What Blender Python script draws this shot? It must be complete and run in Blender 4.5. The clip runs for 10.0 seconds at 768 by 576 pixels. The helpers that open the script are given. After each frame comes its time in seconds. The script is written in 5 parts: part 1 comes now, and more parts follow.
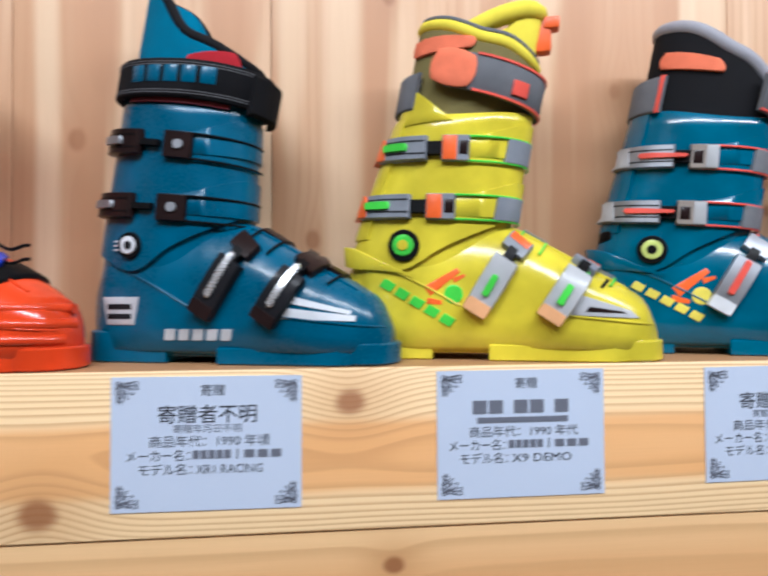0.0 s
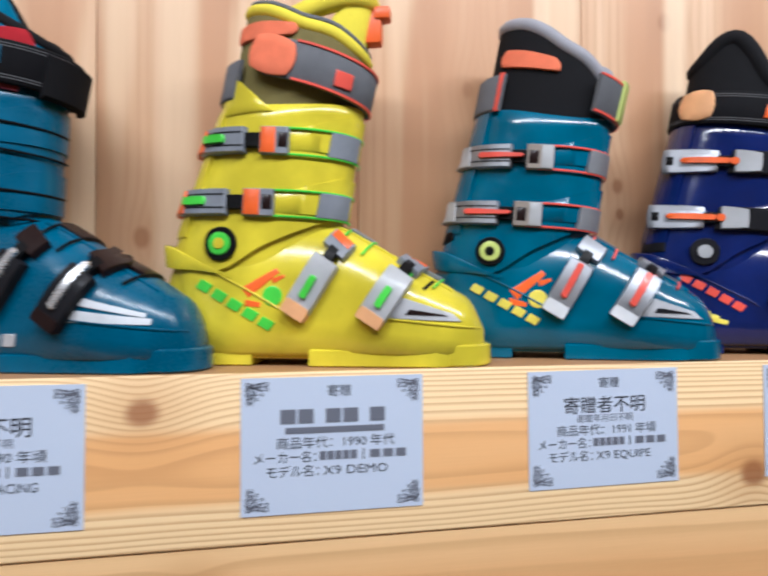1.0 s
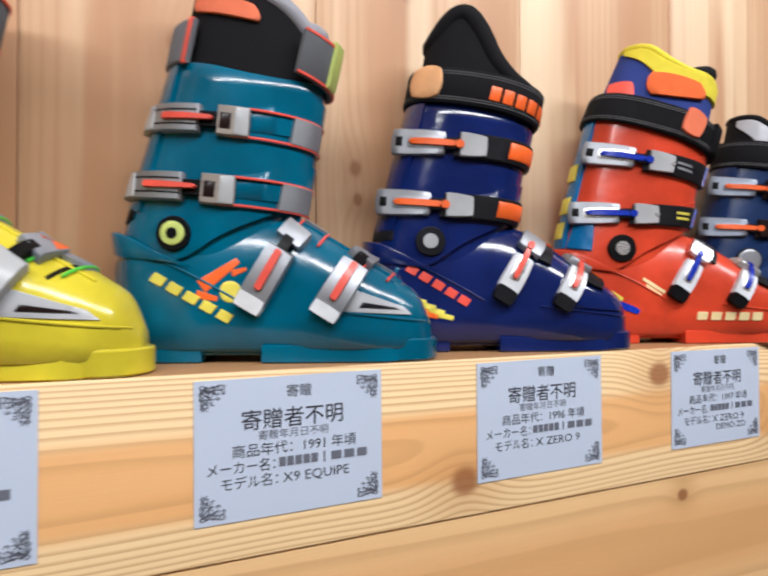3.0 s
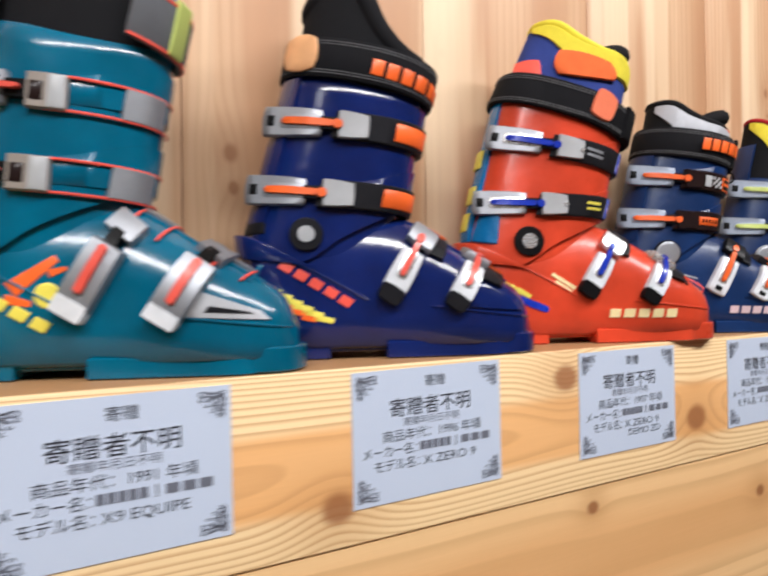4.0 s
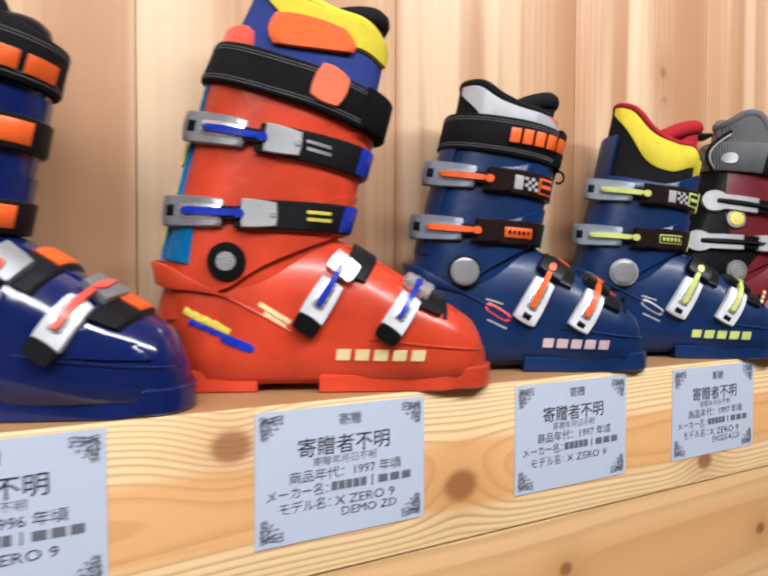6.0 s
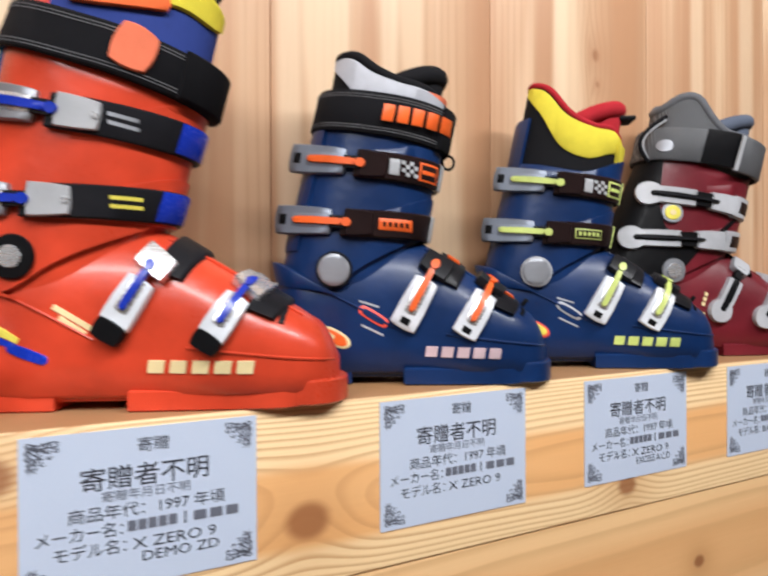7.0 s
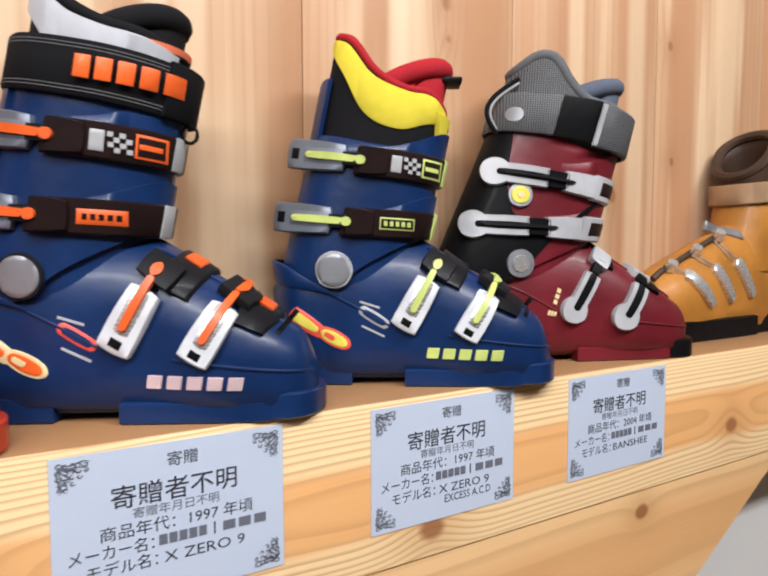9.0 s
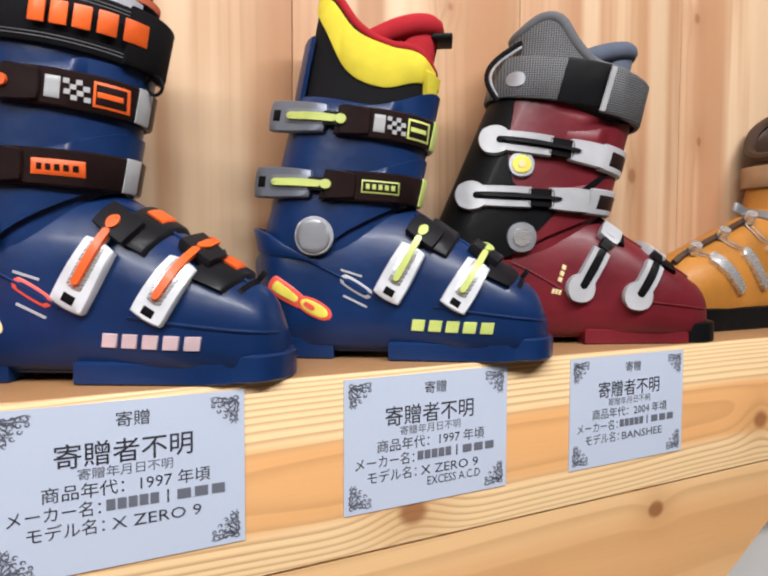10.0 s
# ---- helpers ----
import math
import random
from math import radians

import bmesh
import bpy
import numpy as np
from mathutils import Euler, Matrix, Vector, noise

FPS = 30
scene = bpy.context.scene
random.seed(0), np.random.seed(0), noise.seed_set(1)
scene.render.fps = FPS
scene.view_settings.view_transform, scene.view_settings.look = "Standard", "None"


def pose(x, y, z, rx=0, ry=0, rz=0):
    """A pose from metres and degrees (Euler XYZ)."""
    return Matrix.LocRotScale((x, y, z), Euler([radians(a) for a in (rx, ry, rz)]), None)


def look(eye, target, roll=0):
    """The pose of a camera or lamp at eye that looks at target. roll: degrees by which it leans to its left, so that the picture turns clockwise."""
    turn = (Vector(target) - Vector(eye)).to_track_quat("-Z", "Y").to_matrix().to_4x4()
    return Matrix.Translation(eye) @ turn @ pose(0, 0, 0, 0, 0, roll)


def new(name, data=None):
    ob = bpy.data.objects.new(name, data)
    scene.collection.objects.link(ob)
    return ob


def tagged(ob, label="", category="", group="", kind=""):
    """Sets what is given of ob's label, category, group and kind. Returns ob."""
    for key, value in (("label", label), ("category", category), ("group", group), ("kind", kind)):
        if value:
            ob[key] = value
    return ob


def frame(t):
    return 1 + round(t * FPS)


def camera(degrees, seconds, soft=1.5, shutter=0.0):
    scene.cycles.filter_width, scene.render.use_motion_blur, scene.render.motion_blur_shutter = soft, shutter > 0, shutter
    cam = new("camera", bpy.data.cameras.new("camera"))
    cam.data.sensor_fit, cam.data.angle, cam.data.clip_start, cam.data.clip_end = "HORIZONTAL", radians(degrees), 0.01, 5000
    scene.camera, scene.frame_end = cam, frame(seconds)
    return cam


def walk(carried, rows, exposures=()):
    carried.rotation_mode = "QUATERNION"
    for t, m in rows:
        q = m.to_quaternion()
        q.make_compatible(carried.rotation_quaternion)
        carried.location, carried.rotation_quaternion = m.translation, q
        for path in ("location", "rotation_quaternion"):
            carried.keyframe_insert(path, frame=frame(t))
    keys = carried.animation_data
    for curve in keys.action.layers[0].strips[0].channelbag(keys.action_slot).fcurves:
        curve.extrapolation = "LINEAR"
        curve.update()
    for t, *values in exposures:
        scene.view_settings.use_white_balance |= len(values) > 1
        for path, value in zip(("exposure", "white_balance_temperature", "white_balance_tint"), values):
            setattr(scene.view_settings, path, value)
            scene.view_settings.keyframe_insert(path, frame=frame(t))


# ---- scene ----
cam = camera(65.8, 10.0, soft=2.2, shutter=0.65)
ROWS = [
    (0.0, (0.0312, -0.5091, 1.0605), (0.1353, 0.4854, 1.0760), -0.32),
    (0.5, (0.0947, -0.4992, 1.0630), (0.2333, 0.4910, 1.0815), -0.26),
    (1.0, (0.1524, -0.4935, 1.0583), (0.3423, 0.4880, 1.0802), -0.15),
    (1.5, (0.2005, -0.4796, 1.0538), (0.4322, 0.4927, 1.0832), -0.17),
    (2.0, (0.2553, -0.4800, 1.0478), (0.5208, 0.4838, 1.0746), -0.09),
    (2.5, (0.2998, -0.4715, 1.0523), (0.6287, 0.4725, 1.0771), -0.07),
    (2.7, (0.3092, -0.4614, 1.0554), (0.6816, 0.4664, 1.0771), 0.04),
    (3.8, (0.3775, -0.4099, 1.0555), (0.8768, 0.4565, 1.0579), -1.03),
    (4.0, (0.4155, -0.4164, 1.0584), (0.9061, 0.4549, 1.0666), -0.86),
    (4.5, (0.5118, -0.4251, 1.0620), (1.0053, 0.4446, 1.0762), 0.04),
    (5.0, (0.6131, -0.4320, 1.0718), (1.1063, 0.4378, 1.0870), 0.22),
    (5.5, (0.6978, -0.4394, 1.1001), (1.1838, 0.4343, 1.0808), 0.17),
    (5.7, (0.7155, -0.4408, 1.1015), (1.1813, 0.4436, 1.0726), 0.00),
    (6.8, (0.8816, -0.4282, 1.0993), (1.3289, 0.4662, 1.0958), 0.05),
    (7.0, (0.9061, -0.4274, 1.0893), (1.3547, 0.4664, 1.0861), -0.24),
    (7.5, (0.9605, -0.4253, 1.0827), (1.4333, 0.4558, 1.0699), 0.10),
    (8.0, (1.0203, -0.4261, 1.0929), (1.5078, 0.4469, 1.0818), -0.69),
    (8.5, (1.0768, -0.4120, 1.1192), (1.5864, 0.4480, 1.0927), -0.11),
    (9.0, (1.1183, -0.4036, 1.1223), (1.6141, 0.4624, 1.0567), -0.08),
    (9.5, (1.1583, -0.3979, 1.0968), (1.6013, 0.4972, 1.0464), 0.39),
    (10.0, (1.1750, -0.4022, 1.0839), (1.6105, 0.4968, 1.0376), 0.19),
]
walk(cam, [(t, look(eye, target, roll)) for t, eye, target, roll in ROWS],
     [(0.0, -0.06, 5620, 8), (1.5, -0.14, 5870, 9), (2.7, -0.15, 6080, 9), (4.5, -0.03, 6320, 10), (7.0, -0.02, 6150, 9), (10.0, 0.08, 6280, 10)])

# ---- world and light ----
world = bpy.data.worlds.new("room_air")
scene.world = world
world.use_nodes = True
world.node_tree.nodes["Background"].inputs[0].default_value = (0.9, 0.95, 1.0, 1)
world.node_tree.nodes["Background"].inputs[1].default_value = 0.005


def lamp(name, x, y, z, size_x, size_y, power, colour, aim):
    data = bpy.data.lights.new(name, "AREA")
    data.shape, data.size, data.size_y, data.energy, data.color = "RECTANGLE", size_x, size_y, power, colour
    ob = new(name, data)
    ob.matrix_world = look((x, y, z), aim)
    return ob


LAMPS = [(-0.70, -1.30), (0.60, -1.30), (1.90, -1.30)]
for lx, ly in LAMPS:
    lamp("ceiling_lamp_light", lx, ly, 2.42, 1.20, 0.16, 41.5, (1.0, 0.975, 0.95), (lx, 0.0, 1.0))

# ---- materials ----
MATS = {}


def base(name):
    m = bpy.data.materials.new(name)
    m.use_nodes = True
    return m, m.node_tree.nodes, m.node_tree.links, m.node_tree.nodes["Principled BSDF"]


def sock(links, target, value):
    if isinstance(value, (int, float)):
        target.default_value = value
    elif isinstance(value, tuple):
        target.default_value = value
    else:
        links.new(value, target)


def mth(nt, op, a, b=0.0, c=0.0):
    n = nt.nodes.new("ShaderNodeMath")
    n.operation = op
    for s, v in zip(n.inputs, (a, b, c)):
        sock(nt.links, s, v)
    return n.outputs[0]


def mixc(nt, f, a, b, mode="MIX"):
    n = nt.nodes.new("ShaderNodeMix")
    n.data_type, n.blend_type = "RGBA", mode
    sock(nt.links, n.inputs["Factor"], f)
    for s, v in ((n.inputs[6], a), (n.inputs[7], b)):
        sock(nt.links, s, v)
    return n.outputs[2]


def noise_tex(nt, vec, scale, detail=3.0, rough=0.5):
    n = nt.nodes.new("ShaderNodeTexNoise")
    n.inputs["Scale"].default_value, n.inputs["Detail"].default_value, n.inputs["Roughness"].default_value = scale, detail, rough
    if vec is not None:
        nt.links.new(vec, n.inputs["Vector"])
    return n.outputs["Fac"]


def smooth(nt, v, lo, hi):
    n = nt.nodes.new("ShaderNodeMapRange")
    n.interpolation_type = "SMOOTHSTEP"
    sock(nt.links, n.inputs[0], v)
    n.inputs[1].default_value, n.inputs[2].default_value = lo, hi
    return n.outputs[0]


def rgba(c, k=1.0):
    return (c[0] * k, c[1] * k, c[2] * k, 1.0)


def bumped(nt, height, strength, distance=0.001):
    b = nt.nodes.new("ShaderNodeBump")
    b.inputs["Strength"].default_value, b.inputs["Distance"].default_value = strength, distance
    nt.links.new(height, b.inputs["Height"])
    return b.outputs["Normal"]


def plastic(name, c, rough=0.3, coat=0.25, wear=0.12):
    """Moulded shell plastic: slight cloudy tone, fine scuffs, worn gloss."""
    if name in MATS:
        return MATS[name]
    m, nodes, links, p = base(name)
    nt = m.node_tree
    pos = nodes.new("ShaderNodeTexCoord").outputs["Object"]
    big = noise_tex(nt, pos, 18.0, 4.0)
    fine = noise_tex(nt, pos, 420.0, 5.0, 0.65)
    stretch = nodes.new("ShaderNodeMapping")
    stretch.inputs["Scale"].default_value = (40, 200, 700)
    links.new(pos, stretch.inputs["Vector"])
    scratch = smooth(nt, noise_tex(nt, stretch.outputs[0], 1.0, 4.0, 0.7), 0.66, 0.74)
    col = mixc(nt, smooth(nt, big, 0.3, 0.7), rgba(c, 0.80), rgba(c, 1.14))
    grey = 0.5 * (c[0] + c[1] + c[2]) / 3 + 0.12
    col = mixc(nt, mth(nt, "MULTIPLY", scratch, wear), col, (grey, grey, grey, 1))
    links.new(col, p.inputs["Base Color"])
    links.new(mth(nt, "ADD", mth(nt, "MULTIPLY", fine, 0.16), mth(nt, "MULTIPLY_ADD", big, 0.14, rough - 0.14)), p.inputs["Roughness"])
    p.inputs["Coat Weight"].default_value, p.inputs["Coat Roughness"].default_value = coat * 0.5, 0.14
    p.inputs["Specular IOR Level"].default_value = 0.36 if max(c) > 0.03 else 0.08
    uneven = mth(nt, "MULTIPLY_ADD", noise_tex(nt, pos, 38.0, 2.0), 11.0, fine)
    links.new(bumped(nt, uneven, 0.14, 0.0006), p.inputs["Normal"])
    MATS[name] = m
    return m


def metal(name, c, rough=0.28):
    if name in MATS:
        return MATS[name]
    m, nodes, links, p = base(name)
    nt = m.node_tree
    pos = nodes.new("ShaderNodeTexCoord").outputs["Object"]
    stretch = nodes.new("ShaderNodeMapping")
    stretch.inputs["Scale"].default_value = (60, 60, 900)
    links.new(pos, stretch.inputs["Vector"])
    brush = noise_tex(nt, stretch.outputs[0], 1.0, 4.0, 0.6)
    blot = noise_tex(nt, pos, 60.0, 4.0)
    links.new(mixc(nt, blot, rgba(c, 0.78), rgba(c, 1.08)), p.inputs["Base Color"])
    p.inputs["Metallic"].default_value = 0.75
    links.new(mth(nt, "MULTIPLY_ADD", brush, 0.25, rough), p.inputs["Roughness"])
    links.new(bumped(nt, brush, 0.15, 0.0004), p.inputs["Normal"])
    MATS[name] = m
    return m


def fabric(name, c, scale=900.0, rough=0.85):
    """Woven webbing or padded liner cloth."""
    if name in MATS:
        return MATS[name]
    m, nodes, links, p = base(name)
    nt = m.node_tree
    pos = nodes.new("ShaderNodeTexCoord").outputs["Object"]
    w = nodes.new("ShaderNodeTexWave")
    w.wave_type, w.bands_direction = "BANDS", "DIAGONAL"
    w.inputs["Scale"].default_value, w.inputs["Distortion"].default_value = scale, 2.5
    links.new(pos, w.inputs["Vector"])
    weave = w.outputs["Fac"]
    lint = noise_tex(nt, pos, 70.0, 5.0, 0.6)
    col = mixc(nt, lint, rgba(c, 0.75), rgba(c, 1.15))
    col = mixc(nt, mth(nt, "MULTIPLY", weave, 0.3), col, rgba(c, 0.55))
    links.new(col, p.inputs["Base Color"])
    p.inputs["Roughness"].default_value = rough
    p.inputs["Specular IOR Level"].default_value = 0.15
    links.new(bumped(nt, noise_tex(nt, pos, 700.0, 4.0, 0.7), 0.3, 0.0006), p.inputs["Normal"])
    MATS[name] = m
    return m


def weave(name, dark, light, cell=0.0016):
    """Coarse two-tone webbing."""
    m, nodes, links, p = base(name)
    nt = m.node_tree
    pos = nodes.new("ShaderNodeTexCoord").outputs["Object"]
    turn = nodes.new("ShaderNodeMapping")
    turn.inputs["Rotation"].default_value = (0.0, 0.7, 0.0)
    turn.inputs["Scale"].default_value = (1.0, 0.02, 1.0)
    links.new(pos, turn.inputs["Vector"])
    ch = nodes.new("ShaderNodeTexChecker")
    ch.inputs["Scale"].default_value = 1.0 / cell
    ch.inputs[1].default_value, ch.inputs[2].default_value = rgba(dark), rgba(light)
    links.new(turn.outputs[0], ch.inputs["Vector"])
    soft = noise_tex(nt, pos, 50.0, 4.0)
    links.new(mixc(nt, mth(nt, "MULTIPLY", soft, 0.6), ch.outputs["Color"], rgba(dark, 1.5)), p.inputs["Base Color"])
    p.inputs["Roughness"].default_value = 0.7
    links.new(bumped(nt, ch.outputs["Fac"], 0.4, 0.0004), p.inputs["Normal"])
    MATS[name] = m
    return m


def paint(name, c, rough=0.7, grain=120.0, depth=0.08):
    if name in MATS:
        return MATS[name]
    m, nodes, links, p = base(name)
    nt = m.node_tree
    pos = nodes.new("ShaderNodeNewGeometry").outputs["Position"]
    big = noise_tex(nt, pos, 2.5, 4.0)
    fine = noise_tex(nt, pos, grain, 4.0)
    links.new(mixc(nt, big, rgba(c, 0.93), rgba(c, 1.03)), p.inputs["Base Color"])
    p.inputs["Roughness"].default_value = rough
    links.new(bumped(nt, fine, depth, 0.001), p.inputs["Normal"])
    MATS[name] = m
    return m


def wood(name, along, early, late, heart, ring, centre, spread, knots, wobble=1.0, per_piece=False, gloss=0.42, lines=0.72, belt=(0.024, 0.036)):
    """Softwood sawn along the grain: growth rings cut flat, with knots that push the rings aside.
    along: the world axis of the grain; centre: where the pith lies across it; knots: (along, across, radius)."""
    m, nodes, links, p = base(name)
    nt = m.node_tree
    pos = nodes.new("ShaderNodeNewGeometry").outputs["Position"]
    sep = nodes.new("ShaderNodeSeparateXYZ")
    links.new(pos, sep.inputs[0])
    al, ac = (sep.outputs[0], sep.outputs[2]) if along == "x" else (sep.outputs[2], sep.outputs[0])
    rnd = 0.0
    if per_piece:
        rnd = mth(nt, "MULTIPLY", nodes.new("ShaderNodeObjectInfo").outputs["Random"], 7.0)
    vec = nodes.new("ShaderNodeCombineXYZ")
    links.new(mth(nt, "MULTIPLY", al, 1.0), vec.inputs[0])
    links.new(mth(nt, "MULTIPLY", ac, 5.0), vec.inputs[1])
    sock(links, vec.inputs[2], mth(nt, "ADD", rnd, mth(nt, "MULTIPLY", sep.outputs[1], 4.0)))
    v = vec.outputs[0]
    run = nodes.new("ShaderNodeCombineXYZ")
    links.new(al, run.inputs[0])
    sock(links, run.inputs[1], rnd)
    low = mth(nt, "SUBTRACT", noise_tex(nt, run.outputs[0], 1.3, 2.0), 0.5)
    mid = mth(nt, "SUBTRACT", noise_tex(nt, v, 5.0, 3.0), 0.5)
    bow = mth(nt, "MULTIPLY", low, 0.024 * wobble)
    push, dark, halo = 0.0, 0.0, 0.0
    for ka, kc, kr in knots:
        da = mth(nt, "MULTIPLY", mth(nt, "SUBTRACT", al, ka), 0.8 if along == "x" else 0.75)
        dc = mth(nt, "SUBTRACT", ac, kc)
        d2 = mth(nt, "ADD", mth(nt, "MULTIPLY", da, da), mth(nt, "MULTIPLY", dc, dc))
        d = mth(nt, "MULTIPLY_ADD", mid, kr * 0.8, mth(nt, "SQRT", d2))
        g = mth(nt, "EXPONENT", mth(nt, "MULTIPLY", d2, -1.0 / (2.2 * kr) ** 2))
        push = mth(nt, "MULTIPLY_ADD", g, kr * 0.8, push)
        dark = mth(nt, "MAXIMUM", dark, mth(nt, "SUBTRACT", 1.0, smooth(nt, d, kr * (0.3 if per_piece else 0.45), kr * (0.8 if per_piece else 1.0))))
        halo = mth(nt, "MAXIMUM", halo, g)
    if per_piece:
        shift = mth(nt, "MULTIPLY", nodes.new("ShaderNodeObjectInfo").outputs["Random"], 0.5)
        cell = mth(nt, "MODULO", mth(nt, "ADD", mth(nt, "ADD", ac, 3.0), shift), spread)
        q = mth(nt, "SUBTRACT", cell, spread * 0.5)
    else:
        q = mth(nt, "SUBTRACT", ac, centre)
    q = mth(nt, "ADD", q, bow)
    # rings are cut flat: few and wide near the heart, close and straight towards the edges
    depth = mth(nt, "ADD", 0.020, mth(nt, "MULTIPLY", noise_tex(nt, run.outputs[0], 1.6, 1.0), 0.034))
    rad = mth(nt, "SQRT", mth(nt, "ADD", mth(nt, "MULTIPLY", q, q), mth(nt, "MULTIPLY", depth, depth)))
    rad = mth(nt, "ADD", mth(nt, "ADD", rad, push), mth(nt, "MULTIPLY", mid, 0.0022 * wobble))
    phase = mth(nt, "FRACT", mth(nt, "DIVIDE", mth(nt, "MULTIPLY", rad, rad), ring * 0.11))
    line = mth(nt, "MULTIPLY", smooth(nt, phase, 0.40, 0.88), mth(nt, "SUBTRACT", 1.0, smooth(nt, phase, 0.90, 1.0)))
    vary = noise_tex(nt, v, 2.3, 2.0)
    line = mth(nt, "MULTIPLY", line, mth(nt, "MULTIPLY_ADD", vary, 0.9, 0.35))
    fibre_map = nodes.new("ShaderNodeMapping")
    fibre_map.inputs["Scale"].default_value = (14, 220, 300)
    links.new(v, fibre_map.inputs["Vector"])
    fibre = noise_tex(nt, fibre_map.outputs[0], 1.0, 3.0, 0.6)
    zone = mth(nt, "SUBTRACT", 1.0, smooth(nt, mth(nt, "MULTIPLY_ADD", mid, 0.008, mth(nt, "ABSOLUTE", q)), belt[0], belt[1]))
    zone = mth(nt, "MULTIPLY", zone, mth(nt, "MULTIPLY_ADD", vary, 0.6, 0.66))
    line = mth(nt, "MULTIPLY", line, mth(nt, "MULTIPLY_ADD", zone, -0.45, 1.0))
    col = mixc(nt, zone, rgba(early), rgba(heart))
    col = mixc(nt, mth(nt, "MULTIPLY", line, lines), col, rgba(late))
    col = mixc(nt, mth(nt, "MULTIPLY", fibre, 0.22), col, rgba(late, 0.9))
    col = mixc(nt, mth(nt, "MULTIPLY", halo, 0.42), col, rgba(late, 0.95))
    col = mixc(nt, mth(nt, "MULTIPLY", dark, 0.85 if not per_piece else 0.72), col, (0.27, 0.10, 0.036, 1))
    if per_piece:
        streak_at = nodes.new("ShaderNodeCombineXYZ")
        links.new(mth(nt, "MULTIPLY", al, 0.9), streak_at.inputs[0])
        links.new(mth(nt, "MULTIPLY", ac, 13.0), streak_at.inputs[1])
        sock(links, streak_at.inputs[2], rnd)
        streak = noise_tex(nt, streak_at.outputs[0], 1.0, 3.0, 0.45)
        col = mixc(nt, mth(nt, "MULTIPLY", smooth(nt, streak, 0.51, 0.62), 0.62), col, (0.86, 0.66, 0.44, 1))
        col = mixc(nt, mth(nt, "MULTIPLY", mth(nt, "SUBTRACT", 1.0, smooth(nt, streak, 0.36, 0.47)), 0.6), col, rgba(heart, 1.05))
        sap = 0.0
        for sx, sw in SAPWOOD:
            off = mth(nt, "ABSOLUTE", mth(nt, "ADD", mth(nt, "SUBTRACT", ac, sx), mth(nt, "MULTIPLY", low, 0.03)))
            sap = mth(nt, "MAXIMUM", sap, mth(nt, "SUBTRACT", 1.0, smooth(nt, off, sw * 0.5, sw * 1.5)))
        col = mixc(nt, mth(nt, "MULTIPLY", sap, mth(nt, "MULTIPLY_ADD", fibre, -0.3, 0.78)), col, (0.85, 0.66, 0.45, 1))
        tone = nodes.new("ShaderNodeObjectInfo").outputs["Random"]
        col = mixc(nt, mth(nt, "MULTIPLY", tone, 0.30), col, rgba(heart, 0.97))
    links.new(col, p.inputs["Base Color"])
    links.new(mth(nt, "MULTIPLY_ADD", fibre, 0.2, gloss - 0.05), p.inputs["Roughness"])
    h = mth(nt, "ADD", mth(nt, "MULTIPLY", line, 0.6), mth(nt, "MULTIPLY", fibre, 0.4))
    links.new(bumped(nt, h, 0.10, 0.0008), p.inputs["Normal"])
    MATS[name] = m
    return m


EARLY, LATE, HEART = (0.90, 0.67, 0.38), (0.44, 0.21, 0.075), (0.78, 0.42, 0.17)
BEAM_KNOTS = [(0.055, 0.972, 0.016), (-0.198, 0.887, 0.018), (0.607, 0.893, 0.016), (0.851, 0.973, 0.016),
              (1.055, 0.912, 0.017), (1.396, 0.887, 0.014), (1.833, 0.910, 0.013), (-0.55, 0.95, 0.015), (2.2, 0.94, 0.015)]
LOW_KNOTS = [(0.092, 0.830, 0.010), (0.887, 0.841, 0.008), (1.184, 0.806, 0.010), (1.509, 0.785, 0.009), (1.672, 0.838, 0.010)]
WALL_KNOTS = [(1.233, -0.233, 0.014), (1.125, 0.021, 0.013), (1.305, 0.380, 0.014), (1.198, 0.571, 0.013), (1.164, 0.574, 0.009),
              (1.407, 0.640, 0.016), (1.344, 0.827, 0.009), (1.401, 1.526, 0.013), (1.362, 1.529, 0.007),
              (1.252, 1.940, 0.009), (1.196, 1.811, 0.010), (1.405, 0.109, 0.012), (1.42, 1.93, 0.010)]
SAPWOOD = [(0.055, 0.020), (-0.262, 0.012), (0.655, 0.014), (0.475, 0.010), (0.825, 0.022), (1.095, 0.013), (1.212, 0.010), (1.465, 0.012), (1.735, 0.014), (1.855, 0.018)]
wood_beam = wood("wood_beam", "x", EARLY, LATE, HEART, 0.0048, 0.925, 0.0, BEAM_KNOTS)
wood_low = wood("wood_low", "x", (0.86, 0.57, 0.29), LATE, (0.76, 0.43, 0.19), 0.022, 0.79, 0.0, LOW_KNOTS, 1.6, lines=0.46, belt=(0.02, 0.07))
wood_wall = wood("wood_wall", "z", (0.655, 0.415, 0.25), (0.43, 0.215, 0.105), (0.52, 0.278, 0.148), 0.011, 0.0, 0.137, WALL_KNOTS, 0.6, True, 0.42, lines=0.34, belt=(0.012, 0.055))
# the shelf top: base colour about half that of the front board
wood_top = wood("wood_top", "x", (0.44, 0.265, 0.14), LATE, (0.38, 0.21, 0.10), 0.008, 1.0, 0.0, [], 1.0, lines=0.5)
white_wall = paint("white_wall", (0.80, 0.80, 0.79))
# floor, ceiling and far walls stay unseen; their tones set the bounced light
floor_mat = paint("unseen_floor", (0.16, 0.13, 0.10), 0.45, 60.0)
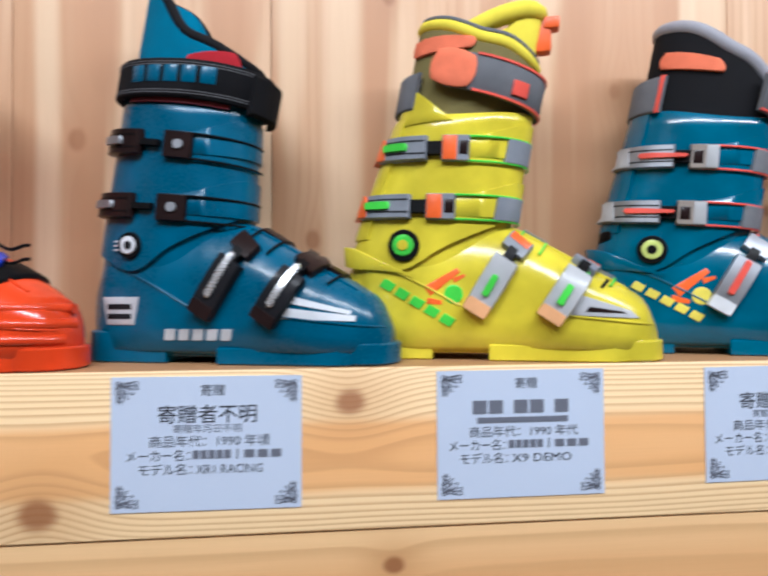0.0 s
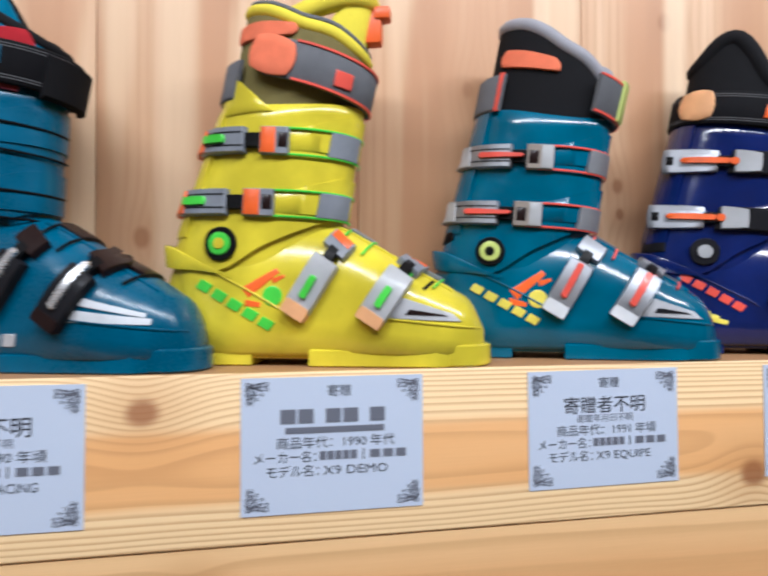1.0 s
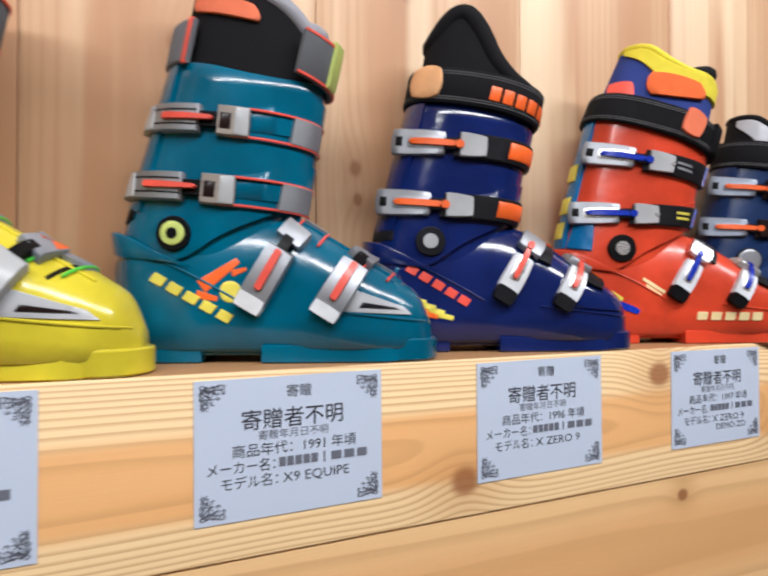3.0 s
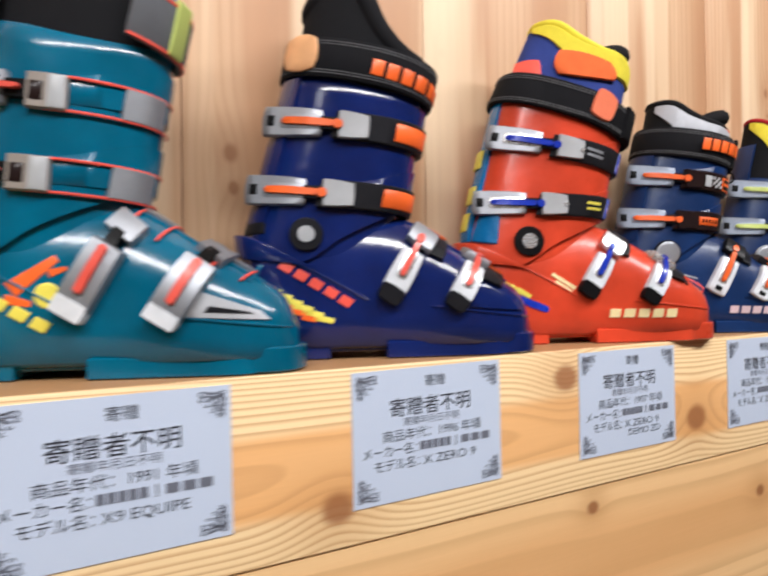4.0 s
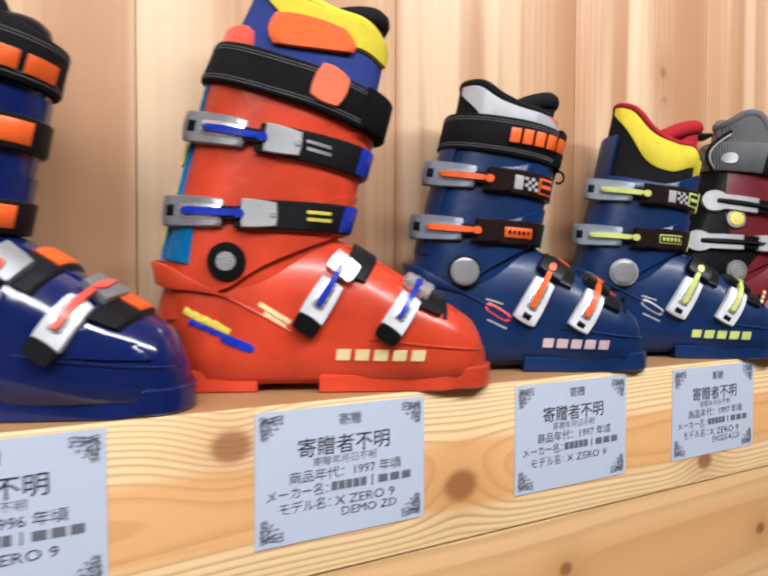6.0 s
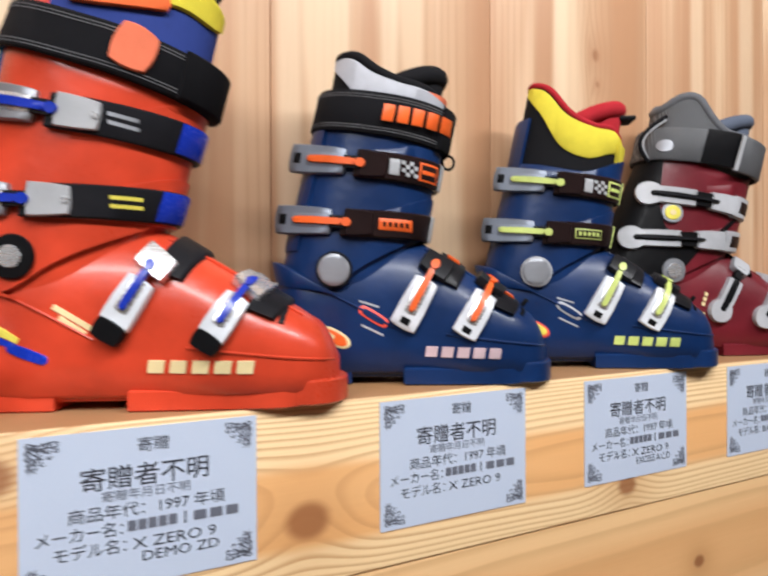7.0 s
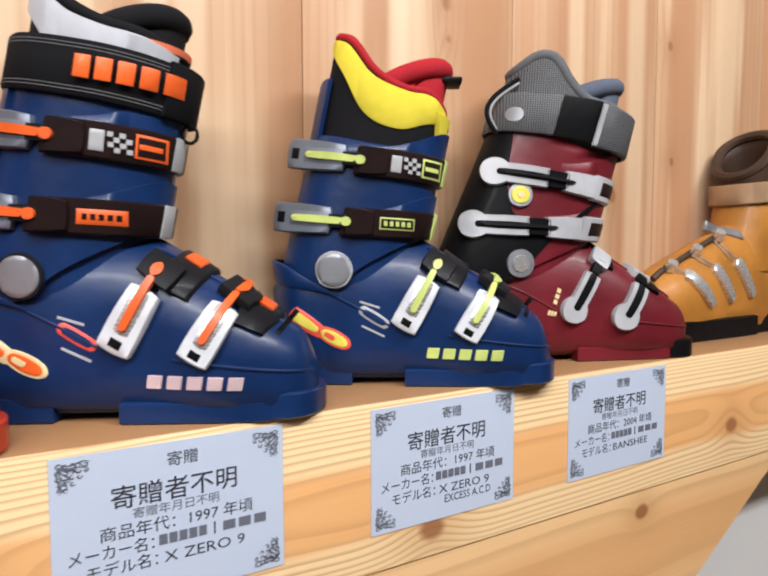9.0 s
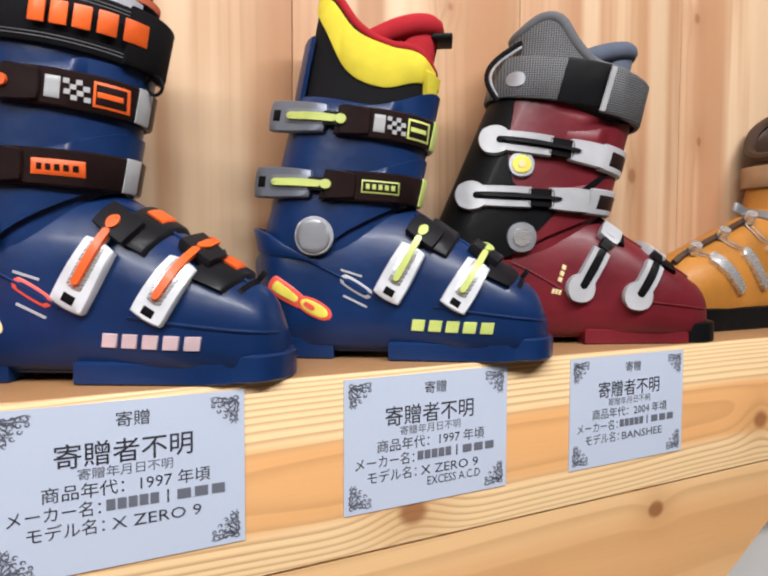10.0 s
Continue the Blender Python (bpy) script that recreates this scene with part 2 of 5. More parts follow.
unseen_ceiling = paint("unseen_ceiling", (0.58, 0.53, 0.46))
unseen_wall = paint("unseen_wall", (0.30, 0.24, 0.18))
paper = paint("card_paper", (0.51, 0.58, 0.72), 0.55, 600.0, 0.05)
ink = paint("card_ink", (0.03, 0.032, 0.045), 0.6, 500.0, 0.02)
ink_soft = paint("card_ink_soft", (0.13, 0.14, 0.18), 0.6, 500.0, 0.02)


# ---- mesh helpers ----
def mesh_from(verts, faces, material, smooth_angle=40):
    me = bpy.data.meshes.new("mesh")
    me.from_pydata([tuple(float(c) for c in v) for v in verts], [], faces)
    me.validate()
    bm = bmesh.new()
    bm.from_mesh(me)
    bmesh.ops.recalc_face_normals(bm, faces=bm.faces)
    bm.to_mesh(me)
    bm.free()
    if smooth_angle:
        me.shade_smooth()
        me.set_sharp_from_angle(angle=radians(smooth_angle))
    me.materials.append(material)
    return me


def part(name, shape, material, parent, label="", angle=40):
    """Links one shape, (verts, faces), as ONE mesh object under a thing or a part."""
    ob = new(name, mesh_from(*shape, material, angle))
    ob.parent = parent
    if label:
        tagged(ob, label)
    return ob


def join(*shapes):
    verts, faces = [], []
    for v, f in shapes:
        n = len(verts)
        verts += list(v)
        faces += [tuple(i + n for i in q) for q in f]
    return verts, faces


def box(x0, x1, y0, y1, z0, z1, bevel=0.0):
    bm = bmesh.new()
    bmesh.ops.create_cube(bm, size=1.0)
    for v in bm.verts:
        v.co = Vector(((x0 + x1) / 2 + v.co.x * (x1 - x0), (y0 + y1) / 2 + v.co.y * (y1 - y0), (z0 + z1) / 2 + v.co.z * (z1 - z0)))
    if bevel:
        bmesh.ops.bevel(bm, geom=list(bm.edges), offset=bevel, segments=2, affect="EDGES", profile=0.6)
    out = [tuple(v.co) for v in bm.verts], [tuple(v.index for v in f.verts) for f in bm.faces]
    bm.free()
    return out


def prism(outline, y0, y1):
    """An outline in x, z drawn through from y0 to y1."""
    n = len(outline)
    verts = [(x, y0, z) for x, z in outline] + [(x, y1, z) for x, z in outline]
    faces = [tuple(range(n))[::-1], tuple(range(n, 2 * n))] + [(i, (i + 1) % n, n + (i + 1) % n, n + i) for i in range(n)]
    return verts, faces


def tube(points, r, sides=6):
    pts = [Vector(p) for p in points]
    verts, faces = [], []
    for i, p in enumerate(pts):
        d = (pts[min(i + 1, len(pts) - 1)] - pts[max(i - 1, 0)]).normalized()
        a = d.orthogonal().normalized() if i == 0 else (a - d * a.dot(d)).normalized()
        b = d.cross(a)
        verts += [p + r * (math.cos(6.2832 * k / sides) * a + math.sin(6.2832 * k / sides) * b) for k in range(sides)]
    for i in range(len(pts) - 1):
        for k in range(sides):
            faces.append((i * sides + k, i * sides + (k + 1) % sides, (i + 1) * sides + (k + 1) % sides, (i + 1) * sides + k))
    faces += [tuple(range(sides))[::-1], tuple(range((len(pts) - 1) * sides, len(pts) * sides))]
    return verts, faces


def curve(xs, ys):
    """A smooth line through a few given values."""
    xs, ys = np.array(xs, float), np.array(ys, float)
    m = np.gradient(ys, xs)

    def at(x):
        x = min(max(x, xs[0]), xs[-1])
        i = min(max(int(np.searchsorted(xs, x)) - 1, 0), len(xs) - 2)
        h = xs[i + 1] - xs[i]
        t = (x - xs[i]) / h
        return float((2 * t**3 - 3 * t**2 + 1) * ys[i] + (t**3 - 2 * t**2 + t) * h * m[i] + (3 * t**2 - 2 * t**3) * ys[i + 1] + (t**3 - t**2) * h * m[i + 1])

    return at


def lerp(a, b, t):
    return a + (b - a) * t


def structure(name, shape, material, label, category, angle=30):
    return tagged(new(name, mesh_from(*shape, material, angle)), label, category, kind="structure")


# ---- the room ----
WALL_Y = 0.164
# unseen surfaces added round the shelf to return soft light
structure("floor", box(-2.2, 4.2, -3.0, 0.30, -0.08, 0.0), floor_mat, "unseen plain brown floor added below the shelf", "floor")
structure("ceiling", box(-2.2, 4.2, -3.0, 0.30, 2.5, 2.58), unseen_ceiling, "unseen plain cream ceiling added above the shelf", "ceiling")
structure("wall_south", box(-2.2, 4.2, -3.08, -3.0, 0.0, 2.5), unseen_wall, "unseen wood-toned wall added opposite the shelf", "wall")
structure("wall_west", box(-2.28, -2.2, -3.0, 0.30, 0.0, 2.5), unseen_wall, "unseen wood-toned side wall added to close the room", "wall")
structure("wall_east", box(4.2, 4.28, -3.0, 0.30, 0.0, 2.5), unseen_wall, "unseen wood-toned side wall added to close the room", "wall")
wall = structure("wall_north", box(-2.2, 4.2, 0.182, 0.30, 0.0, 2.5), white_wall, "wall clad in upright knotty softwood boards above the shelf", "wall")
edge = [(0.0012, 0.862), (0.0, 0.8632), (0.0, 0.9986), (0.0005, 0.9996), (0.0014, 1.0), (0.0036, 1.0), (0.0036, 0.9815), (0.0255, 0.9815), (0.0255, 0.862)]
n = len(edge)
board = ([(x, y, z) for x in (-1.9, 2.75) for y, z in edge],
         [(i, (i + 1) % n, n + (i + 1) % n, n + i) for i in range(n)] + [tuple(range(n))[::-1], tuple(range(n, 2 * n))])
front_board = structure("shelf_front_board", board, wood_beam, "thick pale knotty softwood board along the shelf front", "board")
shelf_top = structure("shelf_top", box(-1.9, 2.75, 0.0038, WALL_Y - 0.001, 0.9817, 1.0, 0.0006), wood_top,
                      "softwood shelf board that the boots stand on, browner and darker than its front board", "shelf")
shelf_panel = structure("shelf_panel", prism([(-1.9, 0.55), (1.50, 0.55), (1.958, 0.8605), (-1.9, 0.8605)], 0.0015, 0.025), wood_low,
                        "knotty softwood panel under the shelf with a slanting end", "panel")
for lx, ly in LAMPS:
    fixture = tagged(new("ceiling_lamp"), "slim white ceiling lamp housing above the shelf", "lamp", "ceiling lamps")
    fixture.location = (lx, ly, 2.5)
    part("housing", box(-0.62, 0.62, -0.09, 0.09, -0.055, 0.0, 0.004), white_wall, fixture)
PLANK = 0.2748
plank_mesh = mesh_from(*box(0.0004, PLANK - 0.0004, 0, 0.0175, 0.0, 1.5, 0.0010), wood_wall, 30)
for k in range(-10, 12):
    plank = new("plank", plank_mesh)
    plank.location = (0.800 + PLANK * k, WALL_Y, 1.0005)
    plank.parent = wall
    if 0.800 + PLANK * (k + 1) > 4.2 or 0.800 + PLANK * k < -2.2:
        bpy.data.objects.remove(plank)


# ---- ski boots ----
# A boot stands in its own space: x from heel to toe, -y towards the room, z up from the shelf.
class Form:
    """The shapes of one boot that all its parts lie on."""

    def __init__(self, bt, zbt, ft, zft, fb=0.163, bb=0.004, slim=1.0, length=1.0, recline=0.2, heel_in=0.018):
        self.bt, self.zbt, self.ft, self.zft, self.fb, self.bb = bt, zbt, ft, zft, fb, bb
        self.recline, self.heel_in = recline, heel_in
        k = length
        xs = [0.0, 0.02, 0.06, 0.11, 0.163, 0.2, 0.24, 0.27, 0.287, 0.297]
        xs = [x * k for x in xs]
        self.x1 = xs[-1]
        self.top = curve(xs, [0.085, 0.118, 0.132, 0.139, 0.130, 0.109, 0.086, 0.069, 0.055, 0.033])
        self.wid = curve(xs, [s * slim for s in (0.016, 0.033, 0.0405, 0.0415, 0.043, 0.0465, 0.046, 0.038, 0.027, 0.012)])
        self.bot = 0.012
        self.b = curve([0.05, 0.11, 0.16, 0.22, 0.27, 0.36], [s * slim for s in (0.041, 0.0445, 0.0435, 0.0435, 0.0455, 0.047)])

    # lower shell
    def shoulder(self, x):
        t = self.top(x)
        return self.bot + (t - self.bot) * 0.42

    def low_arc(self, x, a, out=0.0):
        """Round the upper shell at x: a = 0 on the near side, pi over the top to the far side."""
        s, t, w = self.shoulder(x), self.top(x), self.wid(x)
        c, n = math.cos(a), math.sin(a)
        e = 0.92
        return Vector((x, -(w + out) * math.copysign(abs(c) ** e, c), s + (t - s + out) * abs(n) ** e))

    def low_side(self, x, z):
        x = min(max(x, 0.0005), self.x1 - 0.0005)
        s, t, w = self.shoulder(x), self.top(x), self.wid(x)
        if z <= s:
            k = max(0.0, (z - self.bot) / (s - self.bot))
            return -w * (lerp(0.93, 0.985, k * 2) if k < 0.5 else lerp(0.985, 1.0, k * 2 - 1))
        n = min(1.0, (z - s) / (t - s)) ** (1 / 0.92)
        return -w * max(0.0, 1 - n * n) ** 0.46

    # cuff
    def back(self, z):
        if z > self.zbt:
            return self.bt + self.recline * (z - self.zbt)
        return lerp(self.bb, self.bt, (z - 0.112) / (self.zbt - 0.112))

    def front(self, z):
        if z > self.zft:
            return self.ft + 0.22 * (z - self.zft)
        return lerp(self.fb, self.ft, (z - 0.133) / (self.zft - 0.133))

    def ring(self, a, z, out=0.0):
        """Round the cuff at height z: a = 0 at the shin, pi/2 on the near side, pi at the calf."""
        c, s = math.cos(a), math.sin(a)
        e = 2 / 2.15
        xb, xf = self.back(z) - out, self.front(z) + out
        return Vector(((xb + xf) / 2 + (xf - xb) / 2 * math.copysign(abs(c) ** e, c), -(self.b(z) + out) * math.copysign(abs(s) ** e, s), z))

    def cuff_side(self, x, z, out=0.0):
        xb, xf = self.back(z) - out, self.front(z) + out
        u = min(0.995, abs(2 * (x - xb) / (xf - xb) - 1))
        return -(self.b(z) + out) * (1 - u**2.15) ** (1 / 2.15)

    def side(self, kind):
        def at(x, z):
            if kind == "cuff":
                y = self.cuff_side(x, z)
            elif kind == "liner":
                y = self.cuff_side(x, z, -0.004)
            elif kind == "low":
                y = self.low_side(x, z)
            else:
                y = min(self.low_side(x, z), self.cuff_side(x, z) if z > 0.10 else 0.0)
            return y

        return at


def patch(at, c, h, k=0.0, nu=7, nv=5, sink=0.0015, lift=0.0):
    """A plate laid on the near side of a boot: four corners in x, z, thickness h, k rounds its outline, lift holds it off."""
    def steps(n):
        return [-1.0, -0.93] + [-0.93 + 1.86 * i / (n - 1) for i in range(1, n - 1)] + [0.93, 1.0]

    def place(s, t, up):
        s2, t2 = s * math.sqrt(1 - k * t * t / 2), t * math.sqrt(1 - k * s * s / 2)
        u, v = (s2 + 1) / 2, (t2 + 1) / 2
        x = lerp(lerp(c[0][0], c[1][0], u), lerp(c[3][0], c[2][0], u), v)
        z = lerp(lerp(c[0][1], c[1][1], u), lerp(c[3][1], c[2][1], u), v)
        y, d = at(x, z), 0.002
        n = Vector(((at(x + d, z) - at(x - d, z)) / (2 * d), -1.0, (at(x, z + d) - at(x, z - d)) / (2 * d)))
        n = Vector((max(-1.5, min(1.5, n.x)), -1.0, max(-1.5, min(1.5, n.z)))).normalized()
        return Vector((x, y, z)) + n * up

    S, T = steps(nu), steps(nv)
    verts, faces = [], []
    for t in T:
        for s in S:
            edge = abs(s) == 1.0 or abs(t) == 1.0
            verts.append(place(s, t, lift + (h * 0.55 if edge else h)))
    m = len(S)
    for j in range(len(T) - 1):
        for i in range(m - 1):
            faces.append((j * m + i, j * m + i + 1, (j + 1) * m + i + 1, (j + 1) * m + i))
    rim = [(i, 0) for i in range(m)] + [(m - 1, j) for j in range(1, len(T))] + [(i, len(T) - 1) for i in range(m - 2, -1, -1)] + [(0, j) for j in range(len(T) - 2, 0, -1)]
    b0 = len(verts)
    for i, j in rim:
        verts.append(place(S[i], T[j], lift - sink))
    for q in range(len(rim)):
        r = (q + 1) % len(rim)
        faces.append((rim[q][1] * m + rim[q][0], rim[r][1] * m + rim[r][0], b0 + r, b0 + q))
    return verts, faces


def disc(at, x, z, r, h, sink=0.002, lift=0.0):
    return patch(at, [(x - r, z - r), (x + r, z - r), (x + r, z + r), (x - r, z + r)], h, 1.0, 10, 10, sink, lift)


def bar(p, q, w, taper=1.0):
    """Corners of a straight plate from p to q, w wide."""
    d = Vector((q[0] - p[0], q[1] - p[1])).normalized()
    n = Vector((-d.y, d.x)) * (w / 2)
    return [(p[0] - n.x, p[1] - n.y), (q[0] - n.x * taper, q[1] - n.y * taper), (q[0] + n.x * taper, q[1] + n.y * taper), (p[0] + n.x, p[1] + n.y)]


def strip(at, closed, width_at, steps, h):
    """A strap: at(i, side, out) gives its two edges; thickness h, slightly rounded."""
    verts, faces = [], []
    n = len(steps)
    prof = [(-1.0, -0.001), (-1.0, h * 0.6), (-0.9, h), (0.9, h), (1.0, h * 0.6), (1.0, -0.001)]
    for s in steps:
        for side, out in prof:
            verts.append(at(s, side, out))
    m = len(prof)
    for i in range(n if closed else n - 1):
        j = (i + 1) % n
        for q in range(m):
            r = (q + 1) % m
            faces.append((i * m + q, j * m + q, j * m + r, i * m + r))
    if not closed:
        faces += [tuple(range(m)), tuple(range((n - 1) * m, n * m))[::-1]]
    return verts, faces


def cuff_band(f, a0, a1, z_back, z_front, width, h, lift=0.0, n=40):
    """A strap round the cuff from angle a0 to a1 (0 shin, pi calf, below 0 the far side)."""
    closed = abs(a1 - a0) > 6.2
    steps = [a0 + (a1 - a0) * i / (n if closed else n - 1) for i in range(n)]

    def at(a, side, out):
        u = (1 + math.cos(a)) / 2
        return f.ring(a, lerp(z_back, z_front, u) + side * width / 2, lift + out)

    return strip(at, closed, width, steps, h)


def low_band(f, x_side, x_top, width, a0, a1, h, lift=0.0, n=16):
    """A strap over the instep."""
    steps = [a0 + (a1 - a0) * i / (n - 1) for i in range(n)]

    def at(a, side, out):
        return f.low_arc(lerp(x_side, x_top, math.sin(max(0.0, min(a, math.pi)))) + side * width / 2, a, lift + out)

    return strip(at, False, width, steps, h)


def low_shell(f):
    verts, faces = [], []
    n, m = 46, 30
    for i in range(n):
        s = i / (n - 1)
        x = 0.0005 + (f.x1 - 0.001) * (1 - math.cos(math.pi * s)) / 2
        w, sh = f.wid(x), f.shoulder(x)
        row = [Vector((x, -w * 0.80, f.bot - 0.003)), Vector((x, -w * 0.93, f.bot + 0.001)), Vector((x, -w * 0.985, lerp(f.bot, sh, 0.5)))]
        row += [f.low_arc(x, math.pi * k / (m - 7)) for k in range(m - 6)]
        row += [Vector((x, w * 0.985, lerp(f.bot, sh, 0.5))), Vector((x, w * 0.93, f.bot + 0.001)), Vector((x, w * 0.80, f.bot - 0.003))]
        for v in row:
            v.x += f.heel_in * max(0.0, 1 - v.z / 0.085) * max(0.0, 1 - x / 0.08)
        verts += row
    m = len(row)
    for i in range(n - 1):
        for k in range(m):
            q = (k + 1) % m
            faces.append((i * m + k, (i + 1) * m + k, (i + 1) * m + q, i * m + q))
    faces += [tuple(range(m))[::-1], tuple(range((n - 1) * m, n * m))]
    return verts, faces


def skin(f, z_low, z_high, out, thick, n=64, m=14):
    """A wall round the leg between two rims given as functions of u (0 calf, 1 shin), with thickness."""
    verts, faces = [], []
    for i in range(n):
        a = 2 * math.pi * i / n
        c = math.cos(a)
        u = (1 + math.copysign(abs(c) ** 0.85, c)) / 2
        lo, hi = z_low(u), z_high(u)
        col = [f.ring(a, lerp(lo, hi, j / (m - 1)), out) for j in range(m)]
        col += [f.ring(a, hi + thick * 0.35, out - thick * 0.5)]
        col += [f.ring(a, lerp(hi, lo, j / 5), out - thick) for j in range(6)]
        verts += col
    m = len(col)
    for i in range(n):
        j = (i + 1) % n
        for k in range(m):
            q = (k + 1) % m
            faces.append((i * m + k, j * m + k, j * m + q, i * m + q))
    return verts, faces


def rim_roll(f, z_high, out, r, n=64, sides=8):
    """A padded roll along the liner's rim."""
    pts = []
    for i in range(n + 1):
        a = 2 * math.pi * i / n
        c = math.cos(a)
        u = (1 + math.copysign(abs(c) ** 0.85, c)) / 2
        pts.append(f.ring(a, z_high(u), out - r * 0.6))
    return tube(pts, r, sides)


def rim_band(f, top, a0, a1, drop, h, lift=-0.006, n=30):
    """A coloured panel along the liner's rim, deepest in its middle."""
    def at(a, side, out):
        c = math.cos(a)
        u = (1 + math.copysign(abs(c) ** 0.93, c)) / 2
        d = drop * (0.25 + 0.75 * math.sin(math.pi * min(1.0, max(0.0, (a - a0) / (a1 - a0)))))
        return f.ring(a, top(u) + 0.001 - d * (1 - side) / 2, lift + out)

    return strip(at, False, 0.0, [lerp(a0, a1, i / (n - 1)) for i in range(n)], h)


def stitches(f, strap, z_back, z_front, width, lift):
    """Two rows of grey thread along a strap."""
    for s in (-1, 1):
        for n in range(2):
            o = s * (width / 2 - 0.0035 - 0.0022 * n)
            part("stitching", cuff_band(f, -1.3, 3.3, z_back + o, z_front + o, 0.0006, 0.0004, lift, 44), THREAD, strap)


def sole_block(x0, x1, half, z0, z1, round0=0.0, round1=0.0, n=14, lip=0.0015):
    """A sole lug seen from above as a rounded slab."""
    def w(x):
        k = 1.0
        if round0 and x < x0 + round0:
            k = math.sqrt(max(0.02, 1 - ((x0 + round0 - x) / round0) ** 2))
        if round1 and x > x1 - round1:
            k = min(k, math.sqrt(max(0.02, 1 - ((x - x1 + round1) / round1) ** 2)))
        return half(x) * k

    xs = [lerp(x0, x1, (1 - math.cos(math.pi * i / (n - 1))) / 2) for i in range(n)]
    verts, faces = [], []
    ring = [(x, -w(x)) for x in xs] + [(x, w(x)) for x in reversed(xs)]
    cx = (x0 + x1) / 2
    for z, s in ((z0, lip), (z0 + lip, 0.0), (z1 - lip, 0.0), (z1, lip)):
        verts += [(cx + (x - cx) * (1 - 2 * s / (x1 - x0)), y * (1 - s / 0.03), z) for x, y in ring]
    m = len(ring)
    for k in range(3):
        for i in range(m):
            j = (i + 1) % m
            faces.append((k * m + i, k * m + j, (k + 1) * m + j, (k + 1) * m + i))
    faces += [tuple(range(m))[::-1], tuple(range(3 * m, 4 * m))]
    return verts, faces


def blocks(at, p, q, height, count, lean=0.12, h=0.0012):
    """A row of plain bars where a maker's mark stands."""
    shapes = []
    d = Vector((q[0] - p[0], q[1] - p[1]))
    n = Vector((-d.y, d.x)).normalized()
    up = n * height * 0.86 + d.normalized() * height * lean
    for i in range(count):
        a, b = Vector(p) + d * ((i + 0.06) / count), Vector(p) + d * ((i + 0.82) / count)
        shapes.append(patch(at, [tuple(a), tuple(b), tuple(b + up), tuple(a + up)], h, 0.06, 3, 3, 0.0008))
    return shapes


TEAL = plastic("teal_shell", (0.0005, 0.088, 0.170), 0.28, 0.35)
TEAL2 = plastic("teal_gloss_shell", (0.0006, 0.108, 0.195), 0.18, 0.8)
YELLOW = plastic("yellow_shell", (0.66, 0.555, 0.035), 0.20, 0.6)
BLUE = plastic("violet_blue_shell", (0.005, 0.015, 0.104), 0.12, 1.0)
RED = plastic("red_shell", (0.60, 0.056, 0.022), 0.30, 0.4)
ORANGE_SHELL = plastic("orange_red_shell", (0.70, 0.055, 0.010), 0.18, 0.7)
NAVY = plastic("navy_shell", (0.004, 0.024, 0.100), 0.36, 0.2)
MAROON = plastic("maroon_shell", (0.14, 0.010, 0.018), 0.42, 0.12)
BLACK = plastic("black_plastic", (0.006, 0.006, 0.007), 0.45, 0.04, 0.03)
BROWN_BLACK = plastic("brown_black_plastic", (0.018, 0.010, 0.010), 0.3, 0.3)
CHARCOAL = plastic("charcoal_plastic", (0.014, 0.014, 0.017), 0.4, 0.1)
GREY = plastic("grey_buckle_plastic", (0.22, 0.24, 0.28), 0.35, 0.3)
LIGHT_GREY = plastic("light_grey_plastic", (0.42, 0.43, 0.45), 0.35, 0.3)
WHITE = plastic("white_enamel", (0.72, 0.75, 0.80), 0.22, 0.5)
PALE = plastic("pale_grey_enamel", (0.46, 0.47, 0.50), 0.32, 0.2)
CORAL = plastic("coral_plastic", (0.80, 0.10, 0.07), 0.35, 0.3)
ORANGE = plastic("orange_plastic", (0.85, 0.13, 0.02), 0.4, 0.2)
PEACH = plastic("peach_plastic", (0.80, 0.42, 0.20), 0.5, 0.1)
LIME = plastic("lime_plastic", (0.60, 0.70, 0.20), 0.35, 0.3)
GREEN = plastic("green_plastic", (0.09, 0.62, 0.06), 0.3, 0.4)
COBALT = plastic("cobalt_plastic", (0.01, 0.035, 0.42), 0.25, 0.5)
SKY_BLUE = plastic("blue_spoiler_plastic", (0.005, 0.14, 0.36), 0.25, 0.5)
MARK_YELLOW = plastic("mark_yellow", (0.78, 0.68, 0.10), 0.4, 0.1)
MARK_PINK = plastic("mark_pale_pink", (0.62, 0.47, 0.50), 0.4, 0.1)
MARK_GOLD = plastic("mark_pale_gold", (0.80, 0.66, 0.36), 0.35, 0.3)
STEEL = metal("brushed_steel", (0.36, 0.375, 0.41), 0.36)
STEEL_BLUE = metal("blue_grey_steel", (0.25, 0.28, 0.34), 0.42)
TAN_GREY = plastic("tan_grey_plastic", (0.30, 0.26, 0.23), 0.35, 0.3)
CHROME = metal("bright_steel", (0.82, 0.84, 0.87), 0.14)
STRAP = fabric("black_webbing", (0.007, 0.007, 0.009))
STRAP_GREY = fabric("grey_webbing", (0.14, 0.145, 0.16))
THREAD = fabric("grey_thread", (0.16, 0.16, 0.17))
CARBON = weave("carbon_grey_webbing", (0.022, 0.023, 0.026), (0.20, 0.205, 0.22))
CLOTH_BLACK = fabric("black_liner_cloth", (0.009, 0.009, 0.011), 600.0)
LINER_SHINE = plastic("black_liner_vinyl", (0.012, 0.013, 0.018), 0.32, 0.3)
